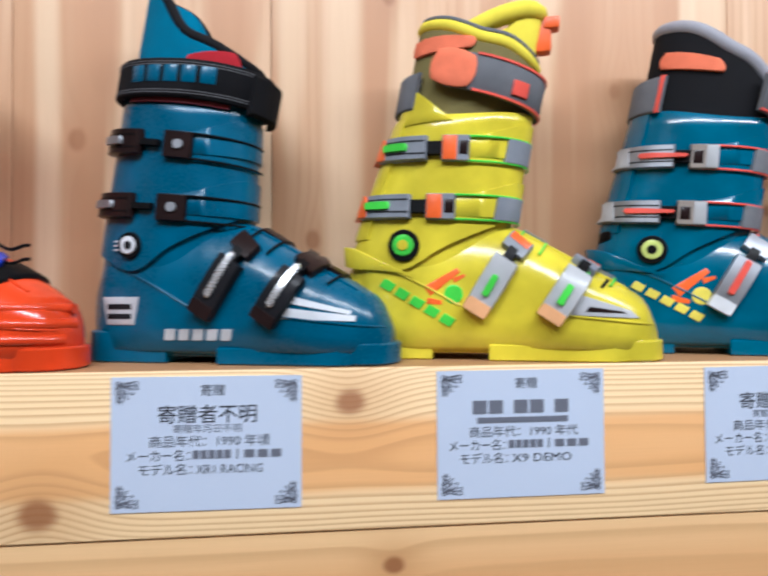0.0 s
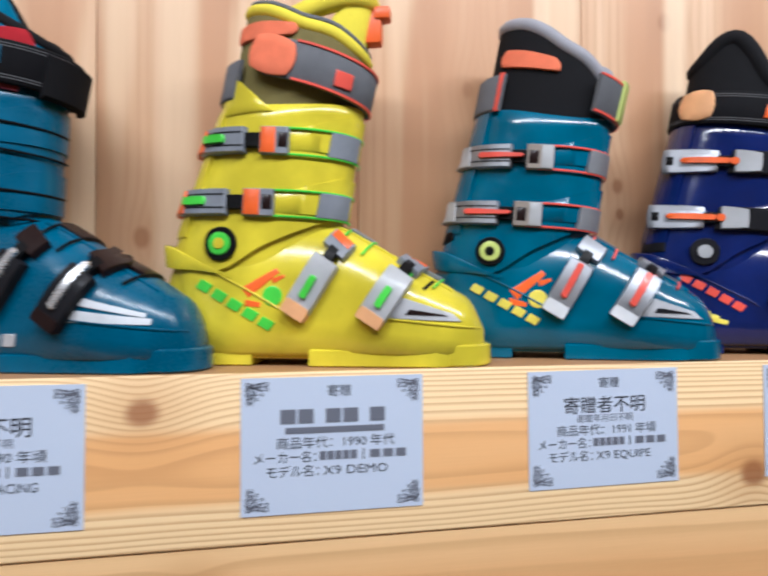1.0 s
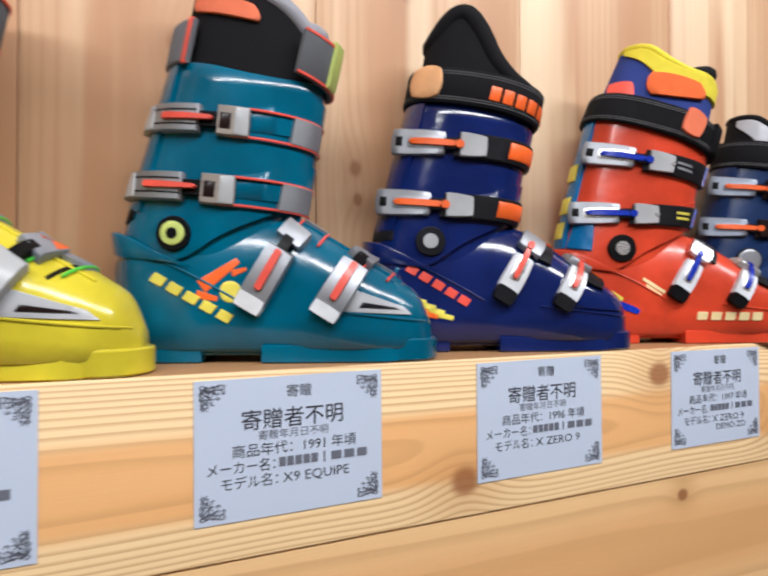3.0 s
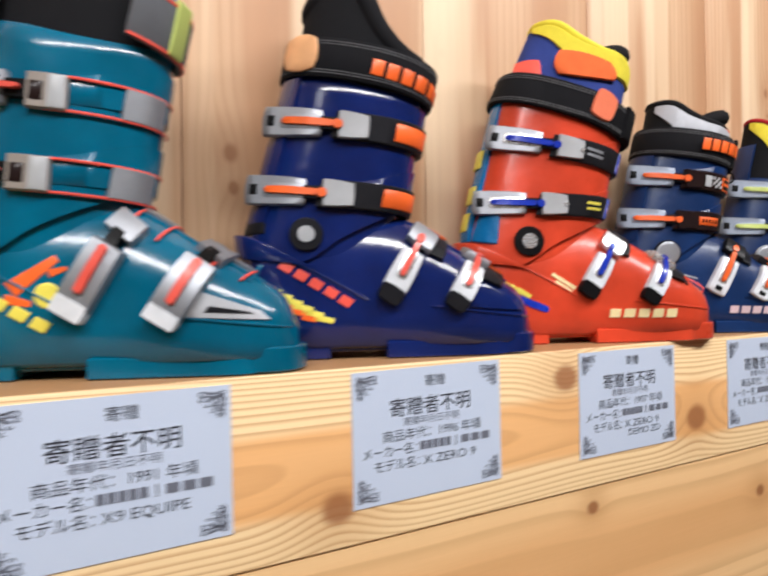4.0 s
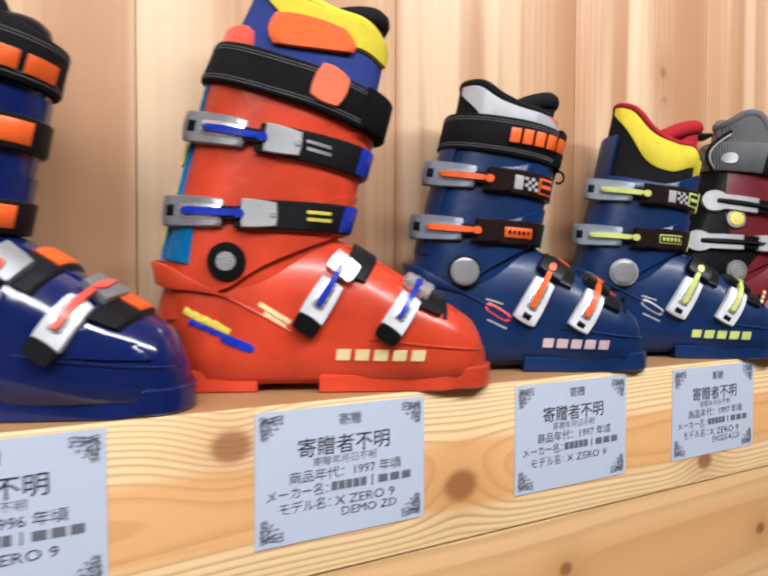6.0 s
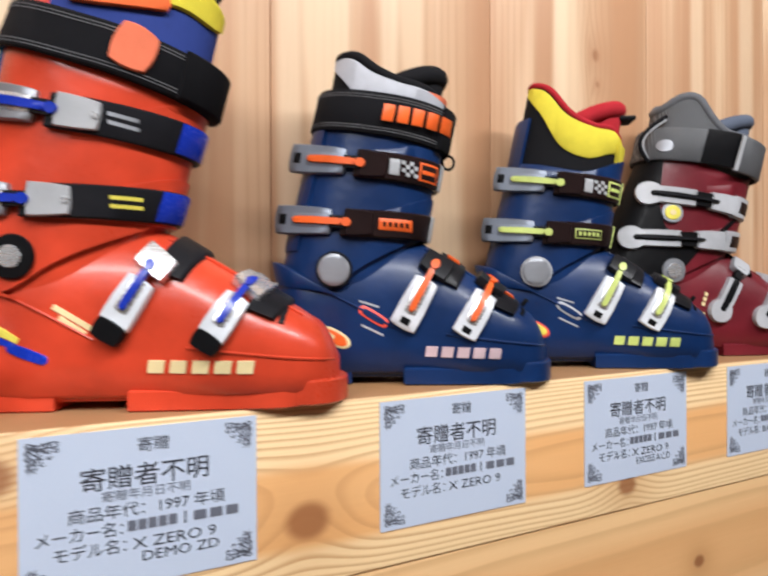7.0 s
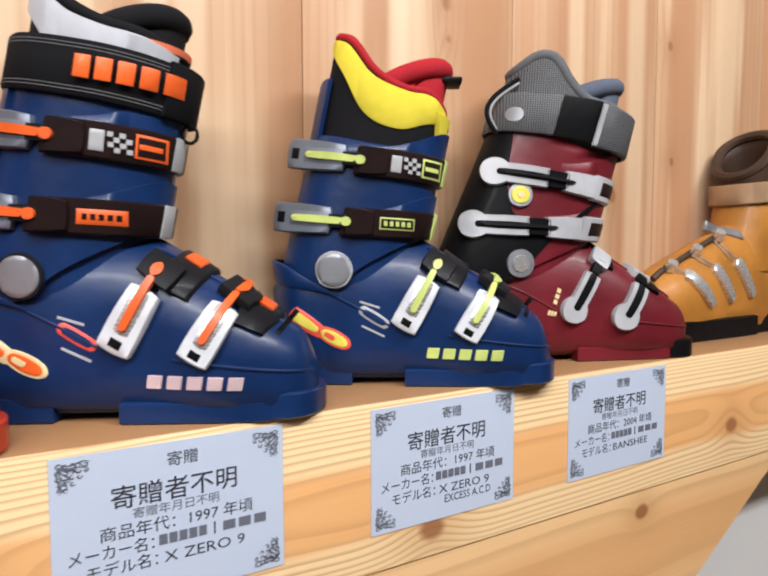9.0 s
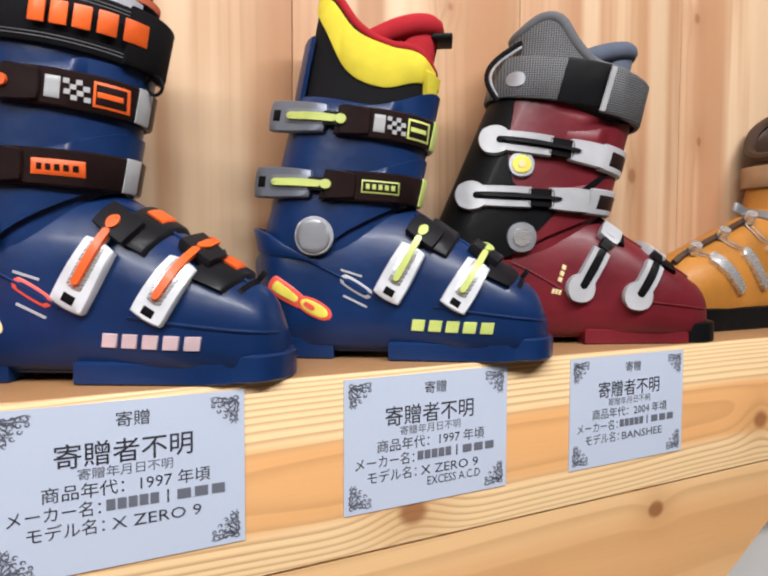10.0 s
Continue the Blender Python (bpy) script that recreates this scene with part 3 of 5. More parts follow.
CLOTH_TEAL = fabric("teal_liner_cloth", (0.004, 0.15, 0.27), 600.0)
CLOTH_OLIVE = fabric("olive_liner_cloth", (0.20, 0.17, 0.065), 600.0)
CLOTH_YELLOW = fabric("yellow_liner_cloth", (0.78, 0.66, 0.06), 600.0)
CLOTH_GREY = fabric("silver_liner_cloth", (0.32, 0.32, 0.36), 600.0, 0.5)
CLOTH_SILVER = fabric("bright_silver_liner_cloth", (0.50, 0.51, 0.56), 600.0, 0.4)
CLOTH_BLUE = fabric("blue_liner_cloth", (0.035, 0.06, 0.26), 600.0)
CLOTH_SLATE = fabric("slate_liner_cloth", (0.11, 0.13, 0.18), 600.0)
CLOTH_RED = fabric("red_liner_cloth", (0.42, 0.02, 0.03), 600.0)
CLOTH_ORANGE = fabric("orange_liner_cloth", (0.90, 0.17, 0.05), 600.0)
CLOTH_CORAL = fabric("coral_liner_cloth", (0.84, 0.21, 0.11), 600.0)


def flap(f, z_back, z_front, h=0.0022):
    """The overlapping tongue of the cuff: its upper edge runs out into the wall on the near side."""
    def at(a, side, out):
        u = (1 + math.cos(a)) / 2
        rise = min(1.0, max(0.0, (1.55 - a) / 1.25))
        rise = rise * rise * (3 - 2 * rise)
        z = lerp(z_back, z_front, u)
        return f.ring(a, z + (0.018 * rise if side > 0 else -0.014) + 0.002 * side, out * (0.15 + 0.85 * rise))

    return strip(at, False, 0.0, [lerp(-1.2, 1.55, i / 29) for i in range(30)], h)


def stiff(f, at, reach=0.14):
    """A rigid plate's bed: it follows the cuff's side and runs on straight behind the calf."""
    def bed(x, z):
        x0 = lerp(f.back(z), f.front(z), reach)
        return at(x, z) if x >= x0 else at(x0, z) + 0.45 * (x0 - x)

    return bed


def boot_base(f, thing, shell, sole, liner, liner_rim, liner_top, tongue=None, tongue_top=0.0, roll=0.006, cuff_mat=None, cuff_low=None, flaps=((0.213, 0.206), (0.158, 0.150)), spine=None):
    k = f.x1 / 0.297
    part("lower_shell", low_shell(f), shell, thing, angle=60)
    heel = part("heel_sole", sole_block(f.heel_in * 0.9 - 0.007 * k, 0.088 * k, lambda x: 0.036, 0.0, 0.030 - 0.6 * f.heel_in, 0.030, 0.0), sole, thing)
    part("arch_sole", sole_block(0.07 * k, 0.16 * k, lambda x: 0.031, 0.0065, 0.024, 0.0, 0.0), sole, thing)
    part("toe_sole", join(sole_block(0.142 * k, 0.285 * k, lambda x: lerp(0.041, 0.042, x / 0.3), 0.0, 0.016, 0.0, 0.040),
                          sole_block(0.24 * k, 0.303 * k, lambda x: 0.036, 0.0008, 0.020, 0.0, 0.030)), sole, thing)
    zl = cuff_low or curve([0.0, 0.12, 0.36, 0.62, 1.0], [0.108, 0.099, 0.086, 0.108, 0.136])
    zh = curve([0.0, 0.12, 0.5, 0.85, 1.0], [f.zbt, f.zbt - 0.003, lerp(f.zbt, f.zft, 0.55) - 0.004, f.zft, f.zft + 0.002])
    part("cuff", skin(f, zl, zh, 0.0, 0.005), cuff_mat or shell, thing, angle=60)
    part("shell_shaft", skin(f, lambda u: 0.062, lambda u: lerp(0.125, 0.160, u), -0.0042, 0.003), shell, thing, angle=60)
    lo = lambda u: zh(u) - 0.03
    lin = part("liner", skin(f, lo, liner_top, -0.006, 0.010), liner, thing, angle=70)
    part("liner_rim", rim_roll(f, liner_top, -0.006, roll), liner_rim, lin, angle=70)
    if tongue:
        def pad(a, side, out):
            z_top = tongue_top - 0.010 * (a / 1.25) ** 2 - 0.042 * abs(a / 1.25) ** 5
            return f.ring(a, lerp(f.zft - 0.035, z_top, (side + 1) / 2), -0.019 + 0.7 * out * (1.0 - 0.5 * (a / 1.25) ** 2))

        part("tongue", strip(pad, False, 0.0, [lerp(-1.25, 1.25, i / 24) for i in range(25)], 0.012), tongue, thing, angle=75)
        part("tongue_roll", tube([f.ring(a, tongue_top - 0.008 - 0.020 * abs(a / 1.7) ** 3, -0.017) for a in [lerp(-1.7, 1.7, i / 30) for i in range(31)]], 0.0095, 10), tongue, thing, angle=75)
    for zb2, zf2 in flaps:
        part("overlap_flap", flap(f, min(zb2, f.zbt - 0.012), min(zf2, f.zft - 0.004)), cuff_mat or shell, thing, angle=60)
    part("shell_overlap", tube([f.low_arc(x, 1.18 + 0.12 * math.sin(x * 40), 0.0004) for x in [lerp(0.165 * k, 0.268 * k, i / 16) for i in range(17)]], 0.0015), shell, thing)
    if f.heel_in:
        def lip(a, side, out):
            u = (1 + math.cos(a)) / 2
            run = min(1.0, (a - 1.62) / 1.0, (4.66 - a) / 1.0)
            run = run * run * (3 - 2 * run)
            flare = 0.009 * max(0.0, 1 - 2 * u) ** 2
            return f.ring(a, lerp(0.103, 0.058, u) + (0.0008 + 0.009 * run) * side, 0.0004 + (out * run + flare) * (1.0 if side > 0 else 0.35))

        part("heel_collar", strip(lip, False, 0.0, [lerp(1.62, 4.66, i / 48) for i in range(49)], 0.0022), shell, thing, angle=60)
    if spine:
        part("cuff_spine", cuff_band(f, 2.42, 3.86, (spine[0] + spine[1]) / 2, (spine[0] + spine[1]) / 2, spine[1] - spine[0], 0.0028, 0.0, 16), cuff_mat or shell, thing, angle=50)
    # moulded shoulder line under the cuff and the rand over the toe
    low = f.side("low")
    part("collar_lip", tube([(x, low(x, z) - 0.0003, z) for x, z in [(lerp(0.016, 0.115, i / 14), lerp(0.098, 0.052, i / 14) + 0.004 * math.sin(i / 14 * 3.14)) for i in range(15)]], 0.0011), shell, thing)
    part("toe_rand", tube([(lerp(0.185 * k, 0.292 * k, i / 14), low(lerp(0.185 * k, 0.292 * k, i / 14), lerp(0.046, 0.034, i / 14)) - 0.0002, lerp(0.046, 0.034, i / 14)) for i in range(15)], 0.0012), shell, thing)
    return zh


def pivot(f, thing, x, z, r, ring_mat, hub_mat, r2=0.55):
    p = part("pivot", disc(f.side("cuff"), x, z, r, 0.003), ring_mat, thing)
    part("hub", disc(f.side("cuff"), x, z, r * r2, 0.0012, 0.001, 0.003), hub_mat, p)


def slotted_lever(f, kind, thing, p, q, w, plate, bar_mat, end_mat=None, h=0.003, lift=0.003, taper=0.9, kround=0.25, slot_mat=CHROME):
    """A buckle lever with a coloured toggle in its slot; the toggle ends in a small knob."""
    at = stiff(f, f.side(kind)) if kind == "cuff" else f.side(kind)
    P = lambda t: (lerp(p[0], q[0], t), lerp(p[1], q[1], t))
    lever = part("buckle_lever", patch(at, bar(p, q, w, taper), h, kround, 8, 6, lift, lift), plate, thing)
    part("slot", patch(at, bar(P(0.30), P(0.98), w * 0.46), 0.0005, 0.3, 4, 4, 0.0005, lift + h), slot_mat, lever)
    part("toggle", patch(at, bar(P(0.34), P(1.20), w * 0.24), 0.0030, 0.45, 6, 4, 0.001, lift + h), bar_mat, lever)
    part("toggle_knob", disc(at, P(1.24)[0], P(1.24)[1], w * 0.15, 0.0042, 0.001, lift + h), bar_mat, lever)
    if end_mat:
        part("lever_end", patch(at, bar(P(-0.32), P(0.10), w * 0.92, 1.05), h + 0.002, 0.45, 6, 5, lift, lift), end_mat, lever)
    else:
        part("lever_mark", patch(at, bar(P(0.09), P(0.22), w * 0.34), 0.0003, 0.0, 3, 3, 0.0002, lift + h), BLACK, lever)
    return lever


def strap_buckle(f, thing, z0, z1, plate, bar_mat, catch_mat, strap_mat, tab_mat, tab_u=(0.62, 0.30), wide=0.026, slot_mat=CHROME, rivet=True, wing=0.03, catch_end=0.60):
    """An upper buckle: lever at the calf side, catch plate, and a strap round the shin with a coloured tab."""
    xb, xf = f.back(z0), f.front(z0)
    zz = lambda x: lerp(z0, z1, (x - xb) / (xf - xb))
    X = lambda u: lerp(xb, xf, u)
    strap = part("buckle_strap", cuff_band(f, -1.2, 1.75, z0, z1, wide * 0.92, 0.0028, 0.0025, 30), strap_mat, thing)
    slotted_lever(f, "cuff", thing, (X(-wing), zz(X(-wing)) + 0.002), (X(0.32), zz(X(0.32))), wide * 1.08, plate, bar_mat, taper=0.86, slot_mat=slot_mat)
    part("catch_plate", patch(f.side("cuff"), bar((X(0.41), zz(X(0.41))), (X(catch_end), zz(X(catch_end))), wide * 0.98, 0.80), 0.0035, 0.22, 6, 6, 0.003, 0.0045), catch_mat, thing)
    if rivet:
        part("rivet", disc(f.side("cuff"), X(0.58), zz(X(0.58)), 0.0024, 0.0010, 0.001, 0.008), CHROME, thing)
    part("catch_neck", patch(f.side("cuff"), bar((X(0.30), zz(X(0.30))), (X(0.47), zz(X(0.47))), wide * 0.44), 0.003, 0.1, 4, 3, 0.003, 0.004), CHARCOAL, thing)
    if tab_mat:
        part("strap_tab", cuff_band(f, tab_u[1], 1.02, z0, z1, wide * tab_u[0], 0.0015, 0.0050, 12), tab_mat, strap)
    return strap


def wire_buckle(f, thing, z0, z1, block_mat, block2_mat, wire_mat, insert_mat, end_mat, rivet=None, anchor=True):
    """An older upper buckle: lever block, second block, and two wires to a fixed plate at the shin."""
    at = f.side("cuff")
    xb, xf = f.back(z0), f.front(z0)
    X = lambda u: lerp(xb, xf, u)
    zz = lambda u: lerp(z0, z1, u)
    c0 = 0.43 if anchor else 0.50
    lever = part("buckle_lever", patch(at, bar((X(0.01), zz(0.01)), (X(0.34), zz(0.34)), 0.024), 0.005, 0.08, 7, 6, 0.003, 0.003), block_mat, thing)
    if end_mat:
        part("lever_end", patch(at, bar((X(-0.03), zz(0.0)), (X(0.07), zz(0.07)), 0.023), 0.0062, 0.1, 4, 5, 0.003, 0.003), end_mat, lever)
    if end_mat or rivet:
        part("toggle", patch(at, bar((X(0.06), zz(0.06)), (X(0.22), zz(0.22)), 0.008), 0.003, 0.35, 5, 3, 0.001, 0.008), insert_mat, lever)
    else:
        part("lever_end", patch(at, bar((X(-0.02), zz(0.0)), (X(0.08), zz(0.08)), 0.022), 0.0058, 0.1, 4, 5, 0.003, 0.003), LIGHT_GREY, lever)
        part("toggle", patch(at, bar((X(0.13), zz(0.13)), (X(0.42), zz(0.42)), 0.0062, 0.6), 0.003, 0.35, 6, 3, 0.001, 0.008), insert_mat, lever)
    for o in (-0.006, 0.006):
        part("lever_rib", patch(at, bar((X(0.08), zz(0.08) + o), (X(0.33), zz(0.33) + o), 0.0012), 0.0006, 0.0, 4, 3, 0.0004, 0.008), BLACK, lever)
    part("neck", patch(at, bar((X(0.33), zz(0.33)), (X(0.47), zz(0.47)), 0.013 if anchor else 0.006), 0.003, 0.1, 4, 4, 0.003, 0.003), BLACK, thing)
    catch = part("catch_block", patch(at, bar((X(c0), zz(c0)), (X(c0 + 0.18), zz(c0 + 0.18)), 0.025), 0.004, 0.06, 6, 6, 0.003, 0.002), block2_mat, thing)
    if rivet:
        part("rivet", disc(at, X(c0 + 0.10), zz(c0 + 0.10), 0.0045, 0.002, 0.001, 0.006), rivet, catch)
    else:
        e0, e1 = (0.44, 0.53) if end_mat else (0.53, 0.605)
        part("block_inlay", patch(at, bar((X(e0), zz(e0)), (X(e1), zz(e1)), 0.0225), 0.0006, 0.0, 3, 3, 0.0004, 0.006), end_mat or LIGHT_GREY, catch)
        part("block_label", patch(at, bar((X(0.545 if end_mat else 0.45), zz(0.5)), (X(0.60 if end_mat else 0.51), zz(0.57)), 0.013), 0.0006, 0.0, 3, 3, 0.0004, 0.006), BROWN_BLACK, catch)
    for o in (-0.0115, 0.0115):
        pts = [f.ring(lerp(1.52, -0.3, i / 22), lerp(z0, z1, (1 + math.cos(lerp(1.52, -0.3, i / 22))) / 2) + o, 0.0024) for i in range(23)]
        part("wire", tube(pts, 0.0011), wire_mat, thing)
    if anchor:
        part("anchor_plate", cuff_band(f, 0.18, 0.82, z0 - 0.001, z1, 0.0235, 0.003, 0.001, 12), block_mat, thing)


def instep_pair(f, thing, make, shift=(0.0, 0.0)):
    k = f.x1 / 0.297
    for n, (p, q) in enumerate((((0.131, 0.052), (0.158, 0.094)), ((0.192, 0.045), (0.216, 0.080)))):
        make((p[0] * k + shift[n], p[1]), (q[0] * k + shift[n], q[1]), n)


def instep_modern(f, thing, plate, bar_mat, catch_mat, tab_mat=None, end_mat=None, strap_mat=None, w=0.024, shift=(0.0, 0.0), trim=0.0, tab_w=0.7):
    def make(p, q, n):
        slotted_lever(f, "low", thing, (lerp(p[0], q[0], trim), lerp(p[1], q[1], trim)), q, w - 0.002 * n, plate, bar_mat, end_mat, taper=0.9, lift=0.004)
        d = (q[0] - p[0], q[1] - p[1])
        a, b = (p[0] + d[0] * 1.12, p[1] + d[1] * 1.10), (p[0] + d[0] * 1.50, p[1] + d[1] * 1.40)
        part("catch_plate", patch(f.side("low"), bar(a, b, w * 1.08), 0.0045, 0.2, 6, 6, 0.004, 0.005), catch_mat, thing)
        strap = part("instep_strap", low_band(f, q[0] + 0.002, b[0] + 0.016, w * 0.85, 0.55, 2.6, 0.0035, 0.001), strap_mat or CHARCOAL, thing)
        if tab_mat:
            part("strap_tab", low_band(f, q[0] + 0.002, b[0] + 0.016, w * tab_w, 1.20, lerp(1.2, 1.75, tab_w + 0.3), 0.002, 0.0042, 8), tab_mat, strap)

    instep_pair(f, thing, make, shift)


def instep_old(f, thing, plate, end_mat, insert, block, wire_mat, inlay=None, reach=0.65, shift=(0.0, 0.0)):
    def make(p, q, n):
        at = f.side("low")
        lever = part("buckle_lever", patch(at, bar(p, q, 0.025, 1.0), 0.0055, 0.08, 8, 6, 0.004, 0.004), plate, thing)
        part("lever_end", patch(at, bar((lerp(p[0], q[0], -0.16), lerp(p[1], q[1], -0.16)), (lerp(p[0], q[0], 0.12), lerp(p[1], q[1], 0.12)), 0.0245), 0.0065, 0.2, 5, 6, 0.004, 0.004), end_mat, lever)
        part("toggle", patch(at, bar((lerp(p[0], q[0], 0.22), lerp(p[1], q[1], 0.22)), (lerp(p[0], q[0], reach), lerp(p[1], q[1], reach)), 0.0065), 0.003, 0.3, 5, 3, 0.001, 0.0095), insert, lever)
        d = (q[0] - p[0], q[1] - p[1])
        part("neck", patch(at, bar((p[0] + d[0] * 0.95, p[1] + d[1] * 0.95), (p[0] + d[0] * 1.25, p[1] + d[1] * 1.22), 0.010), 0.004, 0.1, 4, 3, 0.003, 0.004), BLACK, thing)
        a, b = (p[0] + d[0] * 1.16, p[1] + d[1] * 1.15), (p[0] + d[0] * 1.52, p[1] + d[1] * 1.42)
        blk = part("catch_block", patch(at, bar(a, b, 0.025), 0.0048, 0.08, 6, 6, 0.004, 0.003), block, thing)
        if inlay:
            part("block_inlay", patch(at, bar((lerp(a[0], b[0], 0.55), lerp(a[1], b[1], 0.55)), (lerp(a[0], b[0], 0.95), lerp(a[1], b[1], 0.95)), 0.020), 0.0006, 0.0, 3, 3, 0.0004, 0.0078), inlay, blk)
        for o in (-0.0105, 0.0105):
            pts = [f.low_arc(lerp(q[0], b[0] + 0.014, math.sin(a2)) + o, a2, 0.0022) for a2 in [lerp(0.75, 2.5, i / 14) for i in range(15)]]
            part("wire", tube(pts, 0.0012), wire_mat, thing)
        part("ladder", low_band(f, q[0], b[0] + 0.014, 0.022, 1.30, 2.0, 0.003, 0.001, 8), block, thing)

    instep_pair(f, thing, make, shift)


def toe_window(f, thing, frame_mat, mark_mat, bars=1):
    k = f.x1 / 0.297
    at = f.side("low")
    c = [(0.213 * k, 0.043), (0.276 * k, 0.040), (0.268 * k, 0.047), (0.222 * k, 0.062)]
    badge = part("toe_badge", patch(at, c, 0.0012, 0.0), frame_mat, thing)
    if bars:
        part("badge_mark", patch(at, [(0.228 * k, 0.0465), (0.264 * k, 0.0445), (0.260 * k, 0.0462), (0.231 * k, 0.0510)], 0.0005, 0.0, 4, 3, 0.0003, 0.0012), mark_mat, badge)


def boot_thing(label, x, y, turn=-18.0, z=1.0):
    thing = tagged(new("ski_boot"), label, "ski boot", "ski boots on the shelf")
    thing.matrix_world = pose(x, y, z, 0, 0, turn)
    return thing


def marks(thing, shapes, material, name="mark"):
    for s in shapes:
        part(name, s, material, thing)


# teal boot with a black strap
f = Form(0.029, 0.258, 0.166, 0.236, fb=0.160, bb=0.003, heel_in=0.0)
b = boot_thing("teal plastic ski boot with black power strap and dark buckles", -0.187, 0.121, -17.0)
boot_base(f, b, TEAL, TEAL, CLOTH_TEAL, CLOTH_BLACK, curve([0, 0.15, 0.45, 0.75, 1], [0.362, 0.355, 0.312, 0.294, 0.276]), CLOTH_BLACK, 0.285, 0.005)
part("liner_patch", patch(f.side("liner"), [(0.105, 0.262), (0.16, 0.262), (0.158, 0.288), (0.112, 0.285)], 0.002, 0.5), CLOTH_RED, b)
part("cuff_trim", cuff_band(f, 0.75, 2.2, 0.2535, 0.2355, 0.009, 0.0015, 0.0012, 26), MAROON, b)
strap = part("power_strap", cuff_band(f, 0, 6.2832, 0.270, 0.252, 0.034, 0.004, 0.004, 56), STRAP, b, "black woven power strap with teal lettering bars")
stitches(f, strap, 0.270, 0.252, 0.034, 0.0079)
part("strap_tail", cuff_band(f, -0.6, 0.5, 0.270, 0.246, 0.036, 0.006, 0.008, 12), STRAP, strap)
marks(strap, blocks(lambda x, z: f.cuff_side(x, z, 0.008), (0.060, 0.2605), (0.146, 0.2525), 0.0175, 5, 0.05, 0.0006), TEAL)
for zz in ((0.212, 0.193), (0.151, 0.138)):
    wire_buckle(f, b, zz[0], zz[1], BROWN_BLACK, BROWN_BLACK, BLACK, STEEL, None, STEEL, False)
pivot(f, b, 0.056, 0.110, 0.0125, BLACK, WHITE, 0.66)
part("pivot_core", disc(f.side("cuff"), 0.057, 0.110, 0.0038, 0.001, 0.001, 0.0042), CHARCOAL, b)
for o in (-0.004, 0.0, 0.004):
    part("pivot_stripe", patch(f.side("cuff"), bar((0.038, 0.110 + o), (0.047, 0.110 + o), 0.0014), 0.0006, 0.0, 3, 3, 0.0004, 0.002), WHITE, b)
instep_old(f, b, CHARCOAL, BROWN_BLACK, CHROME, BROWN_BLACK, BLACK, reach=1.1)
k1 = f.side("low")
part("heel_badge", patch(k1, [(0.028, 0.036), (0.058, 0.036), (0.064, 0.062), (0.022, 0.062)], 0.0012), PALE, b)
for z in (0.044, 0.053):
    part("badge_bar", patch(k1, bar((0.030, z), (0.056, z), 0.005), 0.0005, 0.0, 4, 3, 0.0003, 0.0012), CHARCOAL, b)
marks(b, blocks(k1, (0.088, 0.022), (0.158, 0.022), 0.012, 5), LIGHT_GREY)
part("toe_flash", patch(k1, bar((0.205, 0.047), (0.270, 0.042), 0.010, 0.5), 0.001), WHITE, b)
part("toe_flash", patch(k1, bar((0.212, 0.059), (0.266, 0.047), 0.007, 0.5), 0.001), WHITE, b)
marks(b, blocks(f.side("cuff"), (0.140, 0.1995), (0.164, 0.1985), 0.006, 4), WHITE)

# yellow boot
f = Form(0.050, 0.240, 0.186, 0.234, fb=0.169)
b = boot_thing("bright yellow plastic ski boot with grey and orange buckles", 0.063, 0.115, -17.0)
boot_base(f, b, YELLOW, YELLOW, CLOTH_OLIVE, CLOTH_YELLOW, curve([0, 0.2, 0.5, 0.8, 1], [0.331, 0.324, 0.309, 0.299, 0.284]), CLOTH_YELLOW, 0.346, 0.007, spine=(0.118, 0.236))
part("rim_piping", rim_roll(f, curve([0, 0.2, 0.5, 0.8, 1], [0.338, 0.331, 0.316, 0.306, 0.291]), -0.007, 0.0028), STRAP_GREY, b)
part("cuff_peak", patch(f.side("cuff"), [(0.052, 0.228), (0.110, 0.228), (0.073, 0.262), (0.066, 0.262)], 0.002, 0.0, 7, 5, 0.003), YELLOW, b)
part("liner_patch", patch(f.side("liner"), [(0.068, 0.298), (0.130, 0.296), (0.134, 0.307), (0.068, 0.317)], 0.0014, 0.4), CLOTH_CORAL, b)
strap = part("power_strap", cuff_band(f, -1.5, 1.85, 0.292, 0.252, 0.034, 0.003, 0.002, 28), STRAP_GREY, b, "grey power strap with orange edge and tip")
part("strap_tip", patch(lambda x, z: f.cuff_side(x, z, 0.006), bar((0.090, 0.283), (0.132, 0.269), 0.035, 1.0), 0.0014, 0.7), CLOTH_CORAL, strap)
for s in (-1, 1):
    part("strap_edge", cuff_band(f, -1.4, 1.5, 0.292 + s * 0.0165, 0.252 + s * 0.0165, 0.0022, 0.001, 0.0052, 20), CORAL, strap)
marks(strap, [patch(lambda x, z: f.cuff_side(x, z, 0.006), bar((0.166, 0.256), (0.180, 0.253), 0.014), 0.001)], CORAL)
part("rear_strap_piece", cuff_band(f, 2.3, 3.9, 0.262, 0.255, 0.036, 0.004, 0.0, 14), STRAP_GREY, b)
part("pull_clip", join(box(0.184, 0.204, -0.010, 0.006, 0.300, 0.334, 0.004), box(0.196, 0.212, -0.012, 0.004, 0.322, 0.334, 0.003)), ORANGE, b, "orange plastic clip on the tongue")
for zz in ((0.205, 0.197), (0.149, 0.143)):
    wire_buckle(f, b, zz[0], zz[1], GREY, GREY, GREEN, GREEN, ORANGE)
